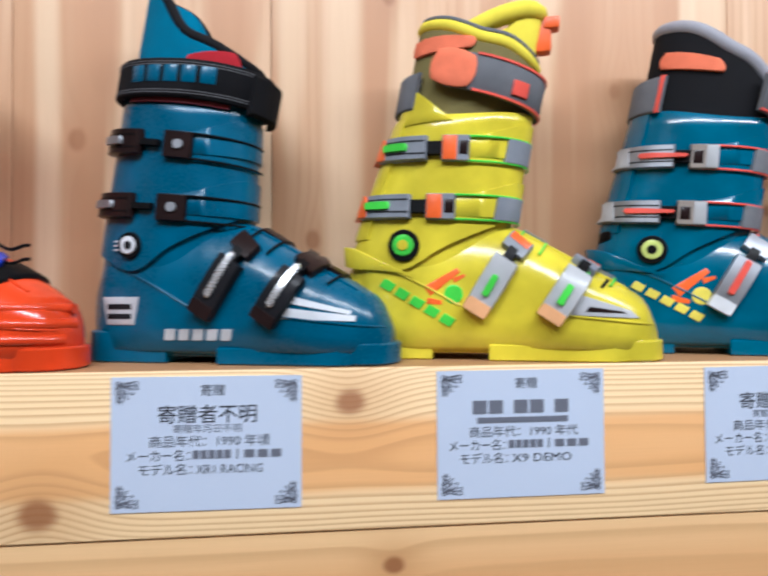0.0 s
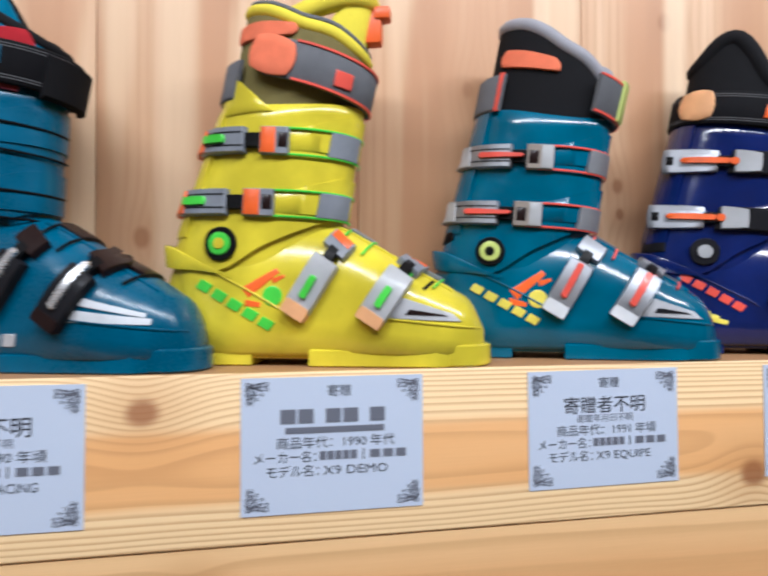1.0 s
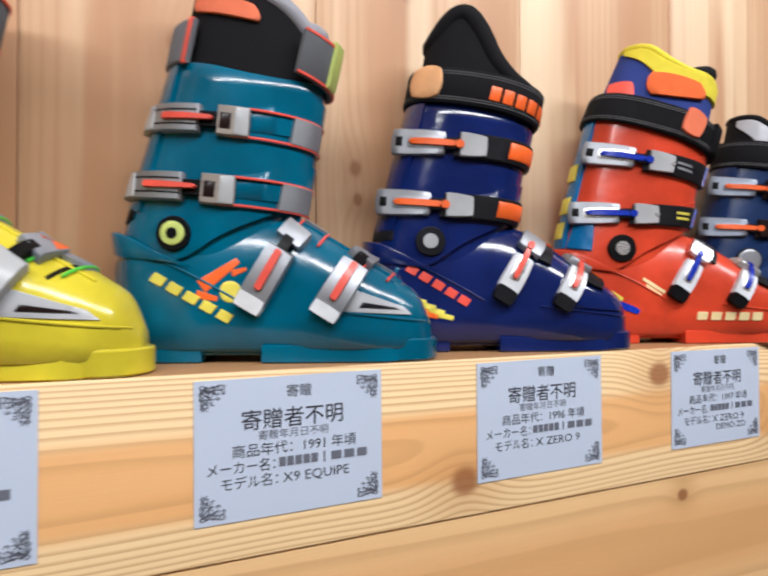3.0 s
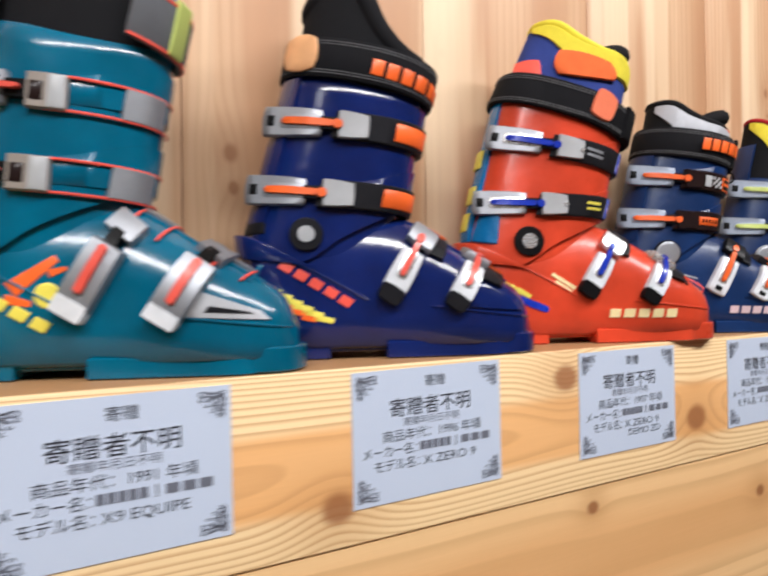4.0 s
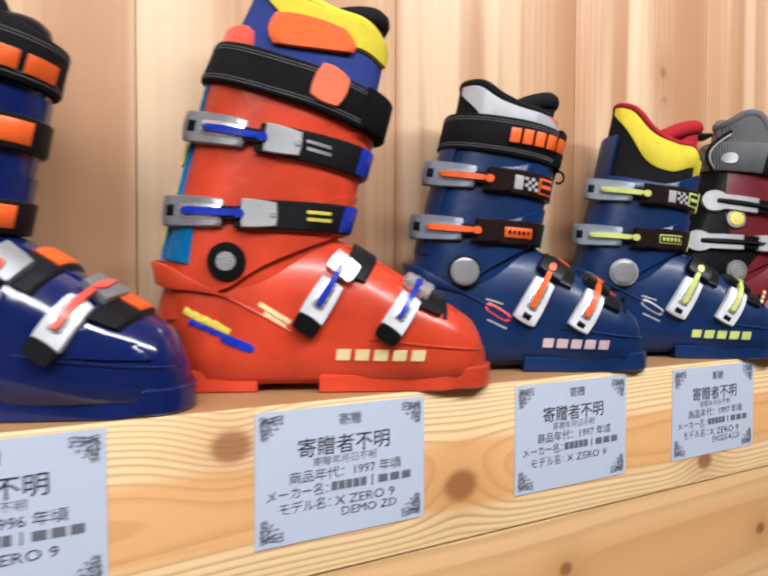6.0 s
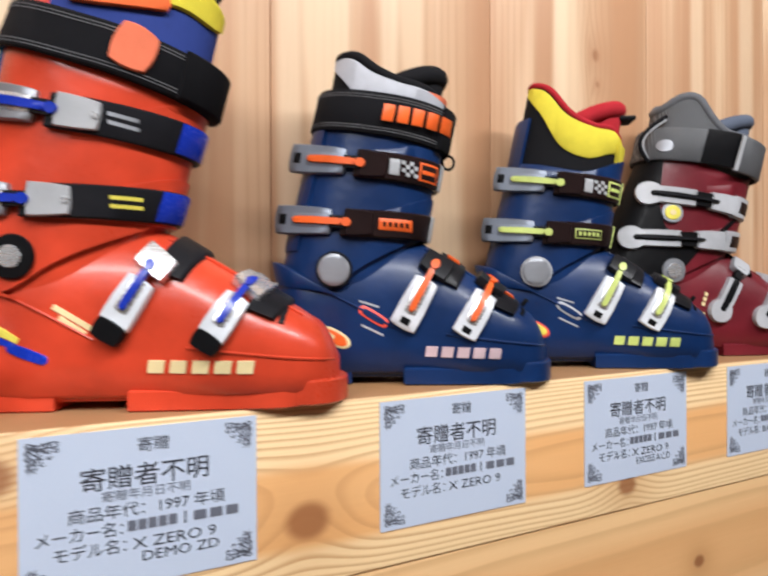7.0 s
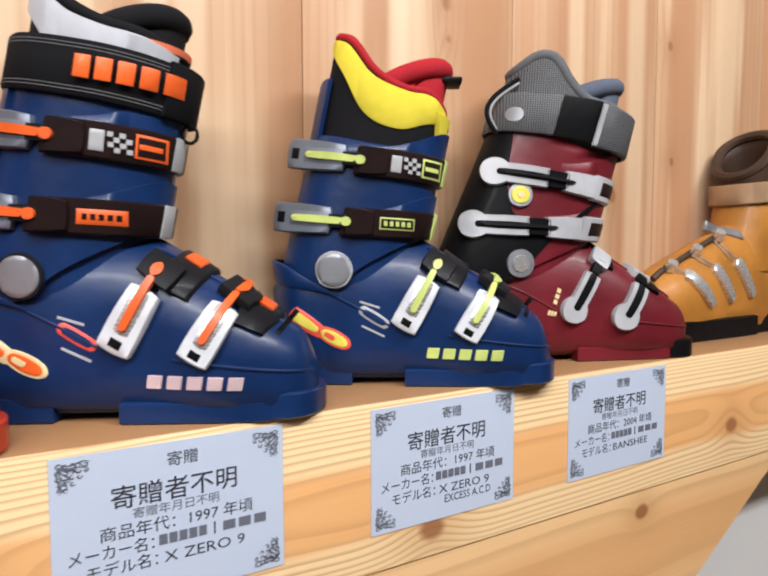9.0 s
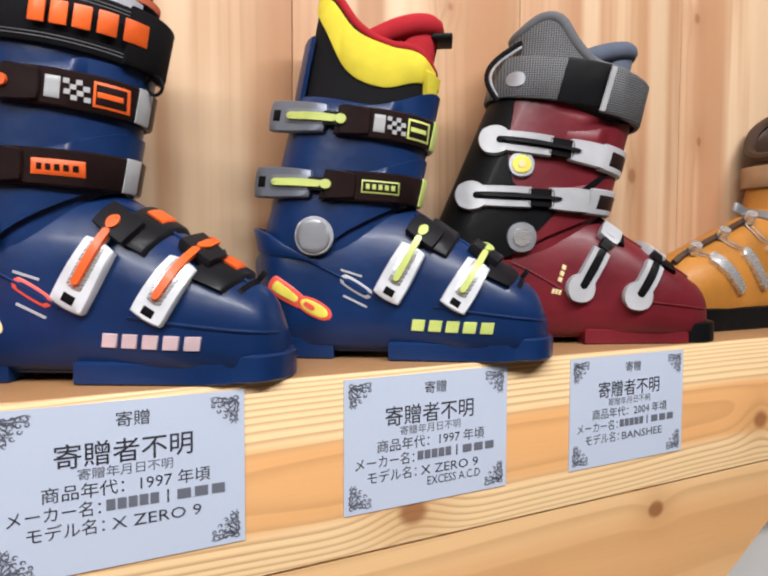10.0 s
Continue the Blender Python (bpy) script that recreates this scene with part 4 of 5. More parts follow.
pivot(f, b, 0.062, 0.110, 0.0155, BLACK, GREEN, 0.66)
part("pivot_core", disc(f.side("cuff"), 0.062, 0.110, 0.005, 0.001, 0.001, 0.0042), YELLOW, b)
part("rear_tab", patch(f.side("cuff"), [(0.009, 0.118), (0.020, 0.122), (0.026, 0.165), (0.022, 0.165)], 0.002), BLACK, b)
instep_old(f, b, LIGHT_GREY, PEACH, GREEN, GREY, GREEN, ORANGE, shift=(0.001, 0.007))
k1 = f.side("low")
toe_window(f, b, PALE, BROWN_BLACK)
marks(b, blocks(k1, (0.036, 0.072), (0.108, 0.030), 0.011, 5), GREEN)
marks(b, [patch(k1, bar((0.084, 0.066), (0.114, 0.086), 0.011, 0.45), 0.0006), patch(k1, bar((0.084, 0.057), (0.098, 0.055), 0.006, 0.7), 0.0006), patch(k1, bar((0.109, 0.076), (0.120, 0.081), 0.005, 0.5), 0.0006)], ORANGE)
part("mark", disc(k1, 0.109, 0.063, 0.009, 0.0006), GREEN, b)
part("vent_slot", patch(k1, bar((0.243, 0.068), (0.254, 0.078), 0.003), 0.001), BLACK, b)

# second teal boot, with red wires
f = Form(0.050, 0.256, 0.185, 0.238, fb=0.168, bb=0.009, length=0.94)
b = boot_thing("glossy teal ski boot with steel buckles and red wires", 0.330, 0.135, -22.5)
boot_base(f, b, TEAL2, TEAL2, CLOTH_BLACK, CLOTH_GREY, curve([0, 0.2, 0.5, 0.8, 1], [0.346, 0.338, 0.316, 0.294, 0.268]), CLOTH_GREY, 0.296, 0.008, spine=(0.128, 0.272))
part("liner_patch", patch(f.side("liner"), [(0.072, 0.299), (0.134, 0.284), (0.130, 0.299), (0.078, 0.318)], 0.0016, 0.4), CLOTH_CORAL, b)
strap = part("power_strap", cuff_band(f, -1.3, 0.95, 0.296, 0.254, 0.036, 0.004, 0.003, 22), STRAP_GREY, b, "grey power strap with coral piping and yellow clip")
for s in (-1, 1):
    part("strap_edge", cuff_band(f, -1.2, 0.95, 0.296 + s * 0.0175, 0.254 + s * 0.0175, 0.0022, 0.001, 0.0065, 18), CORAL, strap)
part("strap_clip", cuff_band(f, 0.16, 0.42, 0.296, 0.256, 0.040, 0.004, 0.006, 6), LIME, strap)
rear = part("rear_strap_piece", cuff_band(f, 2.25, 3.9, 0.272, 0.262, 0.037, 0.004, 0.002, 14), STRAP_GREY, b)
part("strap_edge", cuff_band(f, 2.25, 2.32, 0.272, 0.262, 0.038, 0.001, 0.0055, 4), CORAL, rear)
for zz in ((0.207, 0.194), (0.150, 0.138)):
    wire_buckle(f, b, zz[0], zz[1], STEEL, TAN_GREY, CORAL, CORAL, None)
pivot(f, b, 0.062, 0.108, 0.0145, BLACK, LIME, 0.68)
part("pivot_core", disc(f.side("cuff"), 0.062, 0.108, 0.0045, 0.001, 0.001, 0.0042), BLACK, b)
part("rear_tab", patch(f.side("cuff"), [(0.012, 0.118), (0.024, 0.122), (0.029, 0.165), (0.024, 0.165)], 0.002), BLACK, b)
instep_old(f, b, STEEL, WHITE, CORAL, STEEL, CORAL, reach=0.95, shift=(0.002, 0.007))
k1 = f.side("low")
toe_window(f, b, PALE, CHARCOAL)
marks(b, blocks(k1, (0.040, 0.070), (0.108, 0.032), 0.010, 5), MARK_YELLOW)
marks(b, [patch(k1, bar((0.084, 0.064), (0.114, 0.086), 0.012, 0.45), 0.0006), patch(k1, bar((0.080, 0.058), (0.097, 0.054), 0.007, 0.6), 0.0006), patch(k1, bar((0.109, 0.075), (0.121, 0.079), 0.006, 0.5), 0.0006)], ORANGE)
part("mark", disc(k1, 0.108, 0.060, 0.009, 0.0006), MARK_YELLOW, b)
part("vent_slot", patch(k1, bar((0.243, 0.068), (0.250, 0.082), 0.003), 0.001), TEAL, b)

# violet-blue boot
f = Form(0.046, 0.256, 0.178, 0.236, fb=0.157, bb=0.008, length=0.93)
b = boot_thing("glossy violet-blue ski boot with silver and orange buckles", 0.567, 0.126, -21.0)
boot_base(f, b, BLUE, BLUE, CLOTH_BLACK, CLOTH_BLACK, curve([0, 0.10, 0.22, 0.34, 0.5, 0.72, 1], [0.318, 0.338, 0.342, 0.328, 0.304, 0.280, 0.264]), LINER_SHINE, 0.282, 0.010, spine=(0.120, 0.258))
strap = part("power_strap", cuff_band(f, 0, 6.2832, 0.271, 0.247, 0.034, 0.003, 0.003, 56), STRAP, b, "black power strap with orange lettering bars")
stitches(f, strap, 0.271, 0.247, 0.034, 0.0059)
part("strap_tip", patch(lambda x, z: f.cuff_side(x, z, 0.007), bar((0.046, 0.272), (0.074, 0.268), 0.033, 1.0), 0.002, 0.7), PEACH, strap)
marks(strap, blocks(lambda x, z: f.cuff_side(x, z, 0.007), (0.118, 0.2490), (0.187, 0.2350), 0.016, 5, 0.05, 0.0006), ORANGE)
for zz in ((0.210, 0.198), (0.149, 0.140)):
    strap_buckle(f, b, zz[0], zz[1], STEEL, ORANGE, LIGHT_GREY, CHARCOAL, ORANGE, rivet=False, slot_mat=STEEL, wing=0.05)
pivot(f, b, 0.062, 0.110, 0.0145, CHARCOAL, LIGHT_GREY, 0.5)
part("rear_guard", patch(f.side("cuff"), [(0.006, 0.112), (0.026, 0.112), (0.034, 0.172), (0.024, 0.175)], 0.002), CHARCOAL, b)
instep_modern(f, b, WHITE, CORAL, STEEL, ORANGE, CHARCOAL, trim=0.22, shift=(0.010, 0.012))
k1 = f.side("low")
marks(b, blocks(k1, (0.036, 0.082), (0.100, 0.044), 0.010, 5), CORAL)
marks(b, [patch(k1, bar((0.022 + 0.009 * i, 0.0645 - 0.0052 * i), (0.040 + 0.009 * i, 0.0600 - 0.0052 * i), 0.0058, 0.8), 0.0006, 0.0, 3, 3) for i in range(6)], MARK_YELLOW)
marks(b, [patch(k1, bar((0.030 + 0.009 * i, 0.0545 - 0.0052 * i), (0.043 + 0.009 * i, 0.0510 - 0.0052 * i), 0.0052, 0.8), 0.0006, 0.0, 3, 3) for i in range(4)], ORANGE)
part("vent_slot", patch(k1, bar((0.222, 0.070), (0.230, 0.080), 0.003), 0.001), BLACK, b)
part("toe_plate", patch(k1, [(0.206, 0.044), (0.260, 0.040), (0.250, 0.052), (0.212, 0.066)], 0.002, 0.1), BLUE, b)

# red boot
f = Form(0.042, 0.275, 0.188, 0.232, fb=0.159, bb=0.002, length=0.975, recline=0.46)
b = boot_thing("red plastic ski boot with blue spoiler and yellow-edged liner", 0.819, 0.121, -22.0)
boot_base(f, b, RED, RED, CLOTH_BLUE, CLOTH_YELLOW, curve([0, 0.12, 0.35, 0.65, 0.9, 1], [0.356, 0.352, 0.334, 0.320, 0.312, 0.302]), CLOTH_BLACK, 0.334, 0.005)
part("liner_patch", patch(f.side("liner"), [(0.094, 0.290), (0.172, 0.286), (0.164, 0.307), (0.098, 0.322)], 0.0024, 0.55), CLOTH_ORANGE, b)
part("liner_band", rim_band(f, curve([0, 0.12, 0.35, 0.65, 0.9, 1], [0.353, 0.349, 0.331, 0.317, 0.309, 0.299]), -0.4, 2.9, 0.023, 0.003), CLOTH_YELLOW, b)
part("cuff_tab", patch(f.side("cuff"), [(0.055, 0.285), (0.080, 0.283), (0.082, 0.308), (0.060, 0.310)], 0.004, 0.5, 7, 6, 0.006), CORAL, b)
strap = part("power_strap", cuff_band(f, 0, 6.2832, 0.284, 0.236, 0.033, 0.004, 0.003, 56), STRAP, b, "black power strap with coral velcro tip")
stitches(f, strap, 0.284, 0.236, 0.033, 0.0069)
part("strap_tip", patch(lambda x, z: f.cuff_side(x, z, 0.007), bar((0.134, 0.262), (0.160, 0.250), 0.033, 0.9), 0.003, 0.6), CLOTH_CORAL, strap)
part("strap_tail", cuff_band(f, -0.8, 0.75, 0.284, 0.236, 0.034, 0.004, 0.0075, 14), STRAP, strap)
for zz, tab in (((0.224, 0.197), STEEL), ((0.152, 0.148), MARK_YELLOW)):
    s = strap_buckle(f, b, zz[0], zz[1], STEEL, COBALT, LIGHT_GREY, CHARCOAL, None)
    part("strap_tab", cuff_band(f, -0.3, 0.55, zz[0], zz[1], 0.022, 0.0012, 0.0050, 10), COBALT, s)
    for o in (-0.003, 0.003):
        part("strap_label", patch(lambda x, z: f.cuff_side(x, z, 0.0052), bar((0.128, lerp(zz[0], zz[1], 0.6) + o), (0.148, lerp(zz[0], zz[1], 0.76) + o), 0.0028), 0.0006), tab, s)
pivot(f, b, 0.062, 0.111, 0.016, BLACK, CHROME, 0.5)
spoiler = part("spoiler", cuff_band(f, 2.82, 3.46, 0.206, 0.206, 0.186, 0.004, 0.001, 14), SKY_BLUE, b, "blue plastic spoiler behind the cuff")
for z in (0.135, 0.165, 0.205):
    part("spoiler_slot", cuff_band(f, 2.92, 3.30, z, z, 0.020, 0.001, 0.0055, 6), MARK_YELLOW, spoiler)
part("rear_wing", patch(f.side("cuff"), [(0.006, 0.112), (0.030, 0.108), (0.034, 0.140), (0.018, 0.150)], 0.0025, 0.15), SKY_BLUE, b)
instep_modern(f, b, WHITE, COBALT, CHROME, None, BLACK, shift=(-0.004, 0.005), trim=0.24)
k1 = f.side("low")
marks(b, blocks(k1, (0.151, 0.028), (0.230, 0.027), 0.011, 5), MARK_GOLD)
marks(b, [patch(k1, bar((0.026 + 0.008 * i, 0.0705 - 0.0036 * i), (0.040 + 0.008 * i, 0.0625 - 0.0036 * i), 0.0062, 0.7), 0.0006, 0.0, 3, 3) for i in range(4)], MARK_YELLOW)
marks(b, [patch(k1, bar((0.030 + 0.009 * i, 0.0610 - 0.004 * i), (0.044 + 0.009 * i, 0.0560 - 0.004 * i), 0.0052, 0.7), 0.0006, 0.0, 3, 3) for i in range(3)], COBALT)
marks(b, [patch(k1, bar((0.056, 0.048), (0.084, 0.037), 0.008), 0.0008, 0.5)], COBALT)
marks(b, [patch(k1, bar((0.088, 0.076), (0.114, 0.060), 0.004), 0.0006), patch(k1, bar((0.092, 0.068), (0.110, 0.056), 0.004), 0.0006)], MARK_GOLD)
part("vent_slot", patch(k1, bar((0.246, 0.062), (0.249, 0.075), 0.004), 0.001), CHARCOAL, b)

# two navy boots
def navy(x, y, label, accent, mark, strap_on, turn):
    f = Form(*((0.047, 0.258, 0.163, 0.226) if strap_on else (0.038, 0.224, 0.160, 0.209)), fb=0.145, bb=0.011, length=0.875, slim=0.96)
    b = boot_thing(label, x, y, turn)
    if strap_on:
        boot_base(f, b, NAVY, NAVY, CLOTH_BLACK, CLOTH_BLACK, curve([0, 0.15, 0.35, 0.55, 0.85, 1], [0.304, 0.300, 0.285, 0.276, 0.268, 0.260]), CLOTH_BLACK, 0.294, 0.0045, spine=(0.122, 0.250))
        part("liner_panel", rim_band(f, curve([0, 0.15, 0.35, 0.55, 0.85, 1], [0.299, 0.296, 0.281, 0.272, 0.264, 0.256]), 0.35, 2.75, 0.034, 0.003), CLOTH_SILVER, b)
        part("liner_piping", cuff_band(f, -0.5, 0.9, 0.272, 0.262, 0.005, 0.002, -0.006, 12), CLOTH_CORAL, b)
        strap = part("power_strap", cuff_band(f, 0, 6.2832, 0.253, 0.231, 0.036, 0.003, 0.002, 56), STRAP, b, "black power strap with orange lettering bars")
        hook = f.ring(0.12, 0.2060, 0.009)
        part("strap_ring", tube([(hook.x + 0.0055 * math.cos(0.4 * i), hook.y, hook.z + 0.0065 * math.sin(0.4 * i)) for i in range(17)], 0.0013), BLACK, strap)
        stitches(f, strap, 0.253, 0.231, 0.036, 0.0049)
        part("strap_tail", cuff_band(f, -0.5, 0.62, 0.253, 0.231, 0.037, 0.003, 0.0055, 12), STRAP, strap)
        marks(strap, blocks(lambda x, z: f.cuff_side(x, z, 0.0090), (0.104, 0.2350), (0.170, 0.2265), 0.017, 5, 0.05, 0.0006), ORANGE)
    else:
        boot_base(f, b, NAVY, NAVY, CLOTH_BLACK, CLOTH_RED, curve([0, 0.12, 0.35, 0.65, 0.9, 1], [0.314, 0.306, 0.278, 0.262, 0.256, 0.246]), CLOTH_RED, 0.292, 0.0036)
        part("liner_panel", rim_band(f, curve([0, 0.12, 0.35, 0.65, 0.9, 1], [0.310, 0.302, 0.274, 0.258, 0.252, 0.242]), 0.25, 2.95, 0.034, 0.002), CLOTH_YELLOW, b)
        part("liner_panel", patch(f.side("liner"), [(0.152, 0.206), (0.160, 0.206), (0.166, 0.240), (0.152, 0.244)], 0.004, 0.1), CLOTH_YELLOW, b)
        part("rear_shell", cuff_band(f, 2.55, 3.73, 0.243, 0.240, 0.062, 0.003, -0.002, 14), NAVY, b)
        part("tongue_tab", box(0.146, 0.176, -0.016, 0.012, 0.272, 0.277, 0.002), BLACK, b)
    for n, zz in enumerate(((0.205, 0.190), (0.149, 0.142))):
        s = strap_buckle(f, b, zz[0], zz[1], STEEL_BLUE, accent, BROWN_BLACK, BROWN_BLACK, None, slot_mat=STEEL_BLUE, rivet=False, wing=0.10)
        top = lambda x, z: f.cuff_side(x, z, 0.0054)
        zc = lambda x: lerp(zz[0], zz[1], (x - f.back(zz[0])) / (f.front(zz[0]) - f.back(zz[0])))
        xe = f.front(zz[0])
        L = lambda x0, x1, w, o=0.0: bar((xe + x0, zc(xe + x0) + o), (xe + x1, zc(xe + x1) + o), w)
        if n == 0:
            part("strap_label", patch(top, L(-0.047, -0.038, 0.014), 0.0006), LIGHT_GREY, s)
            marks(s, [patch(top, L(-0.036 + 0.0036 * i, -0.0324 + 0.0036 * i, 0.0034, 0.0051 - 0.0034 * j), 0.0006, 0.0, 3, 3) for i in range(4) for j in range(4) if (i + j) % 2 == 0], LIGHT_GREY, "strap_check")
            frame_part = part("strap_label", patch(top, L(-0.020, -0.003, 0.0165), 0.0006), accent, s)
            part("label_inlay", patch(top, L(-0.0187, -0.0045, 0.0130), 0.0004, 0.0, 4, 3, 0.0003, 0.0006), BROWN_BLACK, frame_part)
            part("label_bar", patch(top, L(-0.0180, -0.0060, 0.0035), 0.0003, 0.0, 4, 3, 0.0002, 0.0010), accent, frame_part)
        else:
            frame_part = part("strap_label", patch(top, L(-0.046, -0.016, 0.0105), 0.0006), accent, s)
            part("label_inlay", patch(top, L(-0.0450, -0.0170, 0.0082), 0.0004, 0.0, 4, 3, 0.0003, 0.0006), BROWN_BLACK if not strap_on else accent, frame_part)
            marks(frame_part, [patch(top, L(-0.0425 + 0.005 * i, -0.0395 + 0.005 * i, 0.0042), 0.0003, 0.0, 3, 3, 0.0002, 0.0010) for i in range(5)], accent if not strap_on else BROWN_BLACK, "label_bar")
        part("strap_end", cuff_band(f, 0.02, 0.30, zz[0], zz[1], 0.0235, 0.001, 0.0052, 6), LIGHT_GREY if strap_on else accent, s)
    pivot(f, b, 0.062, 0.104, 0.0165, CHARCOAL if strap_on else LIGHT_GREY, STEEL, 0.86)
    instep_modern(f, b, WHITE, accent, CHARCOAL, ORANGE if strap_on else None, None, CHARCOAL, 0.026, (0.007, 0.008), tab_w=0.42)
    k1 = f.side("low")
    marks(b, blocks(k1, (0.142, 0.026), (0.212, 0.024), 0.011, 5), mark)
    edge, star = (MARK_GOLD, ORANGE) if strap_on else (CORAL, MARK_YELLOW)
    ray = part("emblem_ray", patch(k1, bar((0.022, 0.066), (0.052, 0.047), 0.017, 0.75), 0.0008, 0.5, 6, 5), edge, b)
    part("ray_core", patch(k1, bar((0.026, 0.0635), (0.047, 0.050), 0.010, 0.6), 0.0006, 0.4, 5, 4, 0.0004, 0.0008), star, ray)
    ring = part("emblem_ring", patch(k1, bar((0.047, 0.051), (0.076, 0.036), 0.0145), 0.0010, 0.9, 8, 6), edge, b)
    part("ring_band", patch(k1, bar((0.050, 0.0495), (0.073, 0.0375), 0.0105), 0.0006, 0.9, 8, 6, 0.0004, 0.0010), star, ring)
    part("ring_core", patch(k1, bar((0.053, 0.048), (0.062, 0.043), 0.0045), 0.0006, 0.6, 6, 5, 0.0004, 0.0016), edge, ring)
    marks(b, [patch(k1, bar((0.084, 0.076), (0.102, 0.0705), 0.0018), 0.0006), patch(k1, bar((0.086, 0.0545), (0.106, 0.0450), 0.0018), 0.0006)], LIGHT_GREY)
    part("mark", patch(k1, bar((0.084, 0.070), (0.110, 0.054), 0.010), 0.0006, 0.6), CORAL if strap_on else LIGHT_GREY, b)
    part("mark", patch(k1, bar((0.087, 0.068), (0.107, 0.056), 0.006), 0.0005, 0.6, 7, 5, 0.0004, 0.0006), NAVY, b)
    part("vent_slot", patch(k1, bar((0.232, 0.062), (0.244, 0.076), 0.004), 0.001), BLACK, b)
    return b


navy(1.068, 0.132, "navy blue ski boot with black strap and orange toggles", ORANGE, MARK_PINK, True, -27.0)
navy(1.307, 0.137, "navy blue ski boot with yellow liner and lime toggles", LIME, LIME, False, -31.0)

# maroon boot
f = Form(0.050, 0.258, 0.191, 0.222, fb=0.167, bb=-0.012, length=0.945)
b = boot_thing("maroon and black ski boot with white loop buckles", 1.505, 0.130, -21.0)
boot_base(f, b, MAROON, MAROON, CARBON, STRAP_GREY, curve([0, 0.12, 0.24, 0.38, 0.6, 0.85, 1], [0.312, 0.325, 0.322, 0.300, 0.280, 0.274, 0.270]), CLOTH_SLATE, 0.308, 0.006)
part("toe_tip", sole_block(0.246, 0.2885, lambda x: 0.0385, 0.0003, 0.0215, 0.0, 0.030), BLACK, b, "black rubber toe tip")
part("cuff_guard", skin(f, curve([0, 0.12, 0.36, 0.52, 0.64, 1.0], [0.108, 0.098, 0.084, 0.106, 0.136, 0.190]), curve([0, 0.10, 0.17, 0.26, 0.45, 0.64, 1.0], [0.258, 0.250, 0.200, 0.166, 0.152, 0.1365, 0.1905]), 0.0015, 0.002), BLACK, b, "black plastic guard round the heel and calf")
strap = part("power_strap", cuff_band(f, 0, 6.2832, 0.268, 0.246, 0.040, 0.004, 0.003, 56), CARBON, b, "grey woven power strap with black centre")
part("strap_gap", cuff_band(f, 1.30, 1.80, 0.268, 0.246, 0.041, 0.0015, 0.0065, 8), BLACK, strap)
part("strap_tail", cuff_band(f, -0.6, 1.30, 0.266, 0.241, 0.042, 0.004, 0.0075, 16), CARBON, strap)
part("strap_hem", cuff_band(f, 1.27, 1.33, 0.266, 0.241, 0.042, 0.001, 0.0118, 4), LIGHT_GREY, strap)
part("strap_rivet", disc(lambda x, z: f.cuff_side(x, z, 0.007), 0.062, 0.262, 0.008, 0.002), STEEL, strap)
for mat, inset, thick in ((STRAP, 0.0, 0.0026), (LIGHT_GREY, 0.0045, 0.0012)):
    part("pull_loop", tube([(lerp(0.070, 0.046, i / 14) - (0.022 - inset) * math.sin(math.pi * i / 14), -0.024, lerp(0.302 - inset, 0.244 + inset, i / 14)) for i in range(15)], thick), mat, b)
for z0, z1 in ((0.205, 0.182), (0.148, 0.142)):
    at = f.side("cuff")
    xb, xf = f.back(z0), f.front(z0)
    X = lambda u: lerp(xb, xf, u)
    zz = lambda u: lerp(z0, z1, u)
    lever = part("buckle_lever", join(patch(at, bar((X(0.10), zz(0.10)), (X(0.43), zz(0.43)), 0.021), 0.004, 0.15, 9, 6, 0.003, 0.003),
                                      disc(stiff(f, at), X(0.10), zz(0.10), 0.0150, 0.0043, 0.003, 0.003)), PALE, b)
    part("slot", patch(at, bar((X(0.11), zz(0.11)), (X(0.43), zz(0.43)), 0.0075), 0.0009, 0.4, 6, 4, 0.0005, 0.0070), BLACK, lever)
    part("toggle", patch(at, bar((X(0.14), zz(0.14)), (X(0.60), zz(0.60)), 0.0030), 0.003, 0.3, 6, 3, 0.001, 0.0075), CHARCOAL, lever)
    part("neck", patch(at, bar((X(0.40), zz(0.40)), (X(0.56), zz(0.56)), 0.018), 0.003, 0.2, 4, 4, 0.003, 0.004), BLACK, b)
    part("catch_plate", patch(at, bar((X(0.53), zz(0.53)), (X(0.78), zz(0.78)), 0.022, 1.1), 0.004, 0.2, 7, 6, 0.003, 0.003), PALE, b)
    band = part("buckle_strap", cuff_band(f, -1.2, 1.0, z0, z1, 0.026, 0.004, 0.002, 20), PALE, b)
    part("strap_inlay", cuff_band(f, 0.10, 0.86, z0, z1, 0.014, 0.001, 0.0055, 10), BROWN_BLACK, band)
part("guard_badge", disc(lambda x, z: f.cuff_side(x, z, 0.0015), 0.066, 0.178, 0.0125, 0.003), STEEL, b)
part("badge_core", disc(lambda x, z: f.cuff_side(x, z, 0.0015), 0.066, 0.178, 0.0090, 0.001, 0.001, 0.003), MARK_YELLOW, b)
part("badge_core", disc(lambda x, z: f.cuff_side(x, z, 0.0015), 0.066, 0.178, 0.0035, 0.0006, 0.0005, 0.004), MARK_GOLD, b)
pivot(f, b, 0.066, 0.107, 0.015, STEEL, CHROME, 0.6)


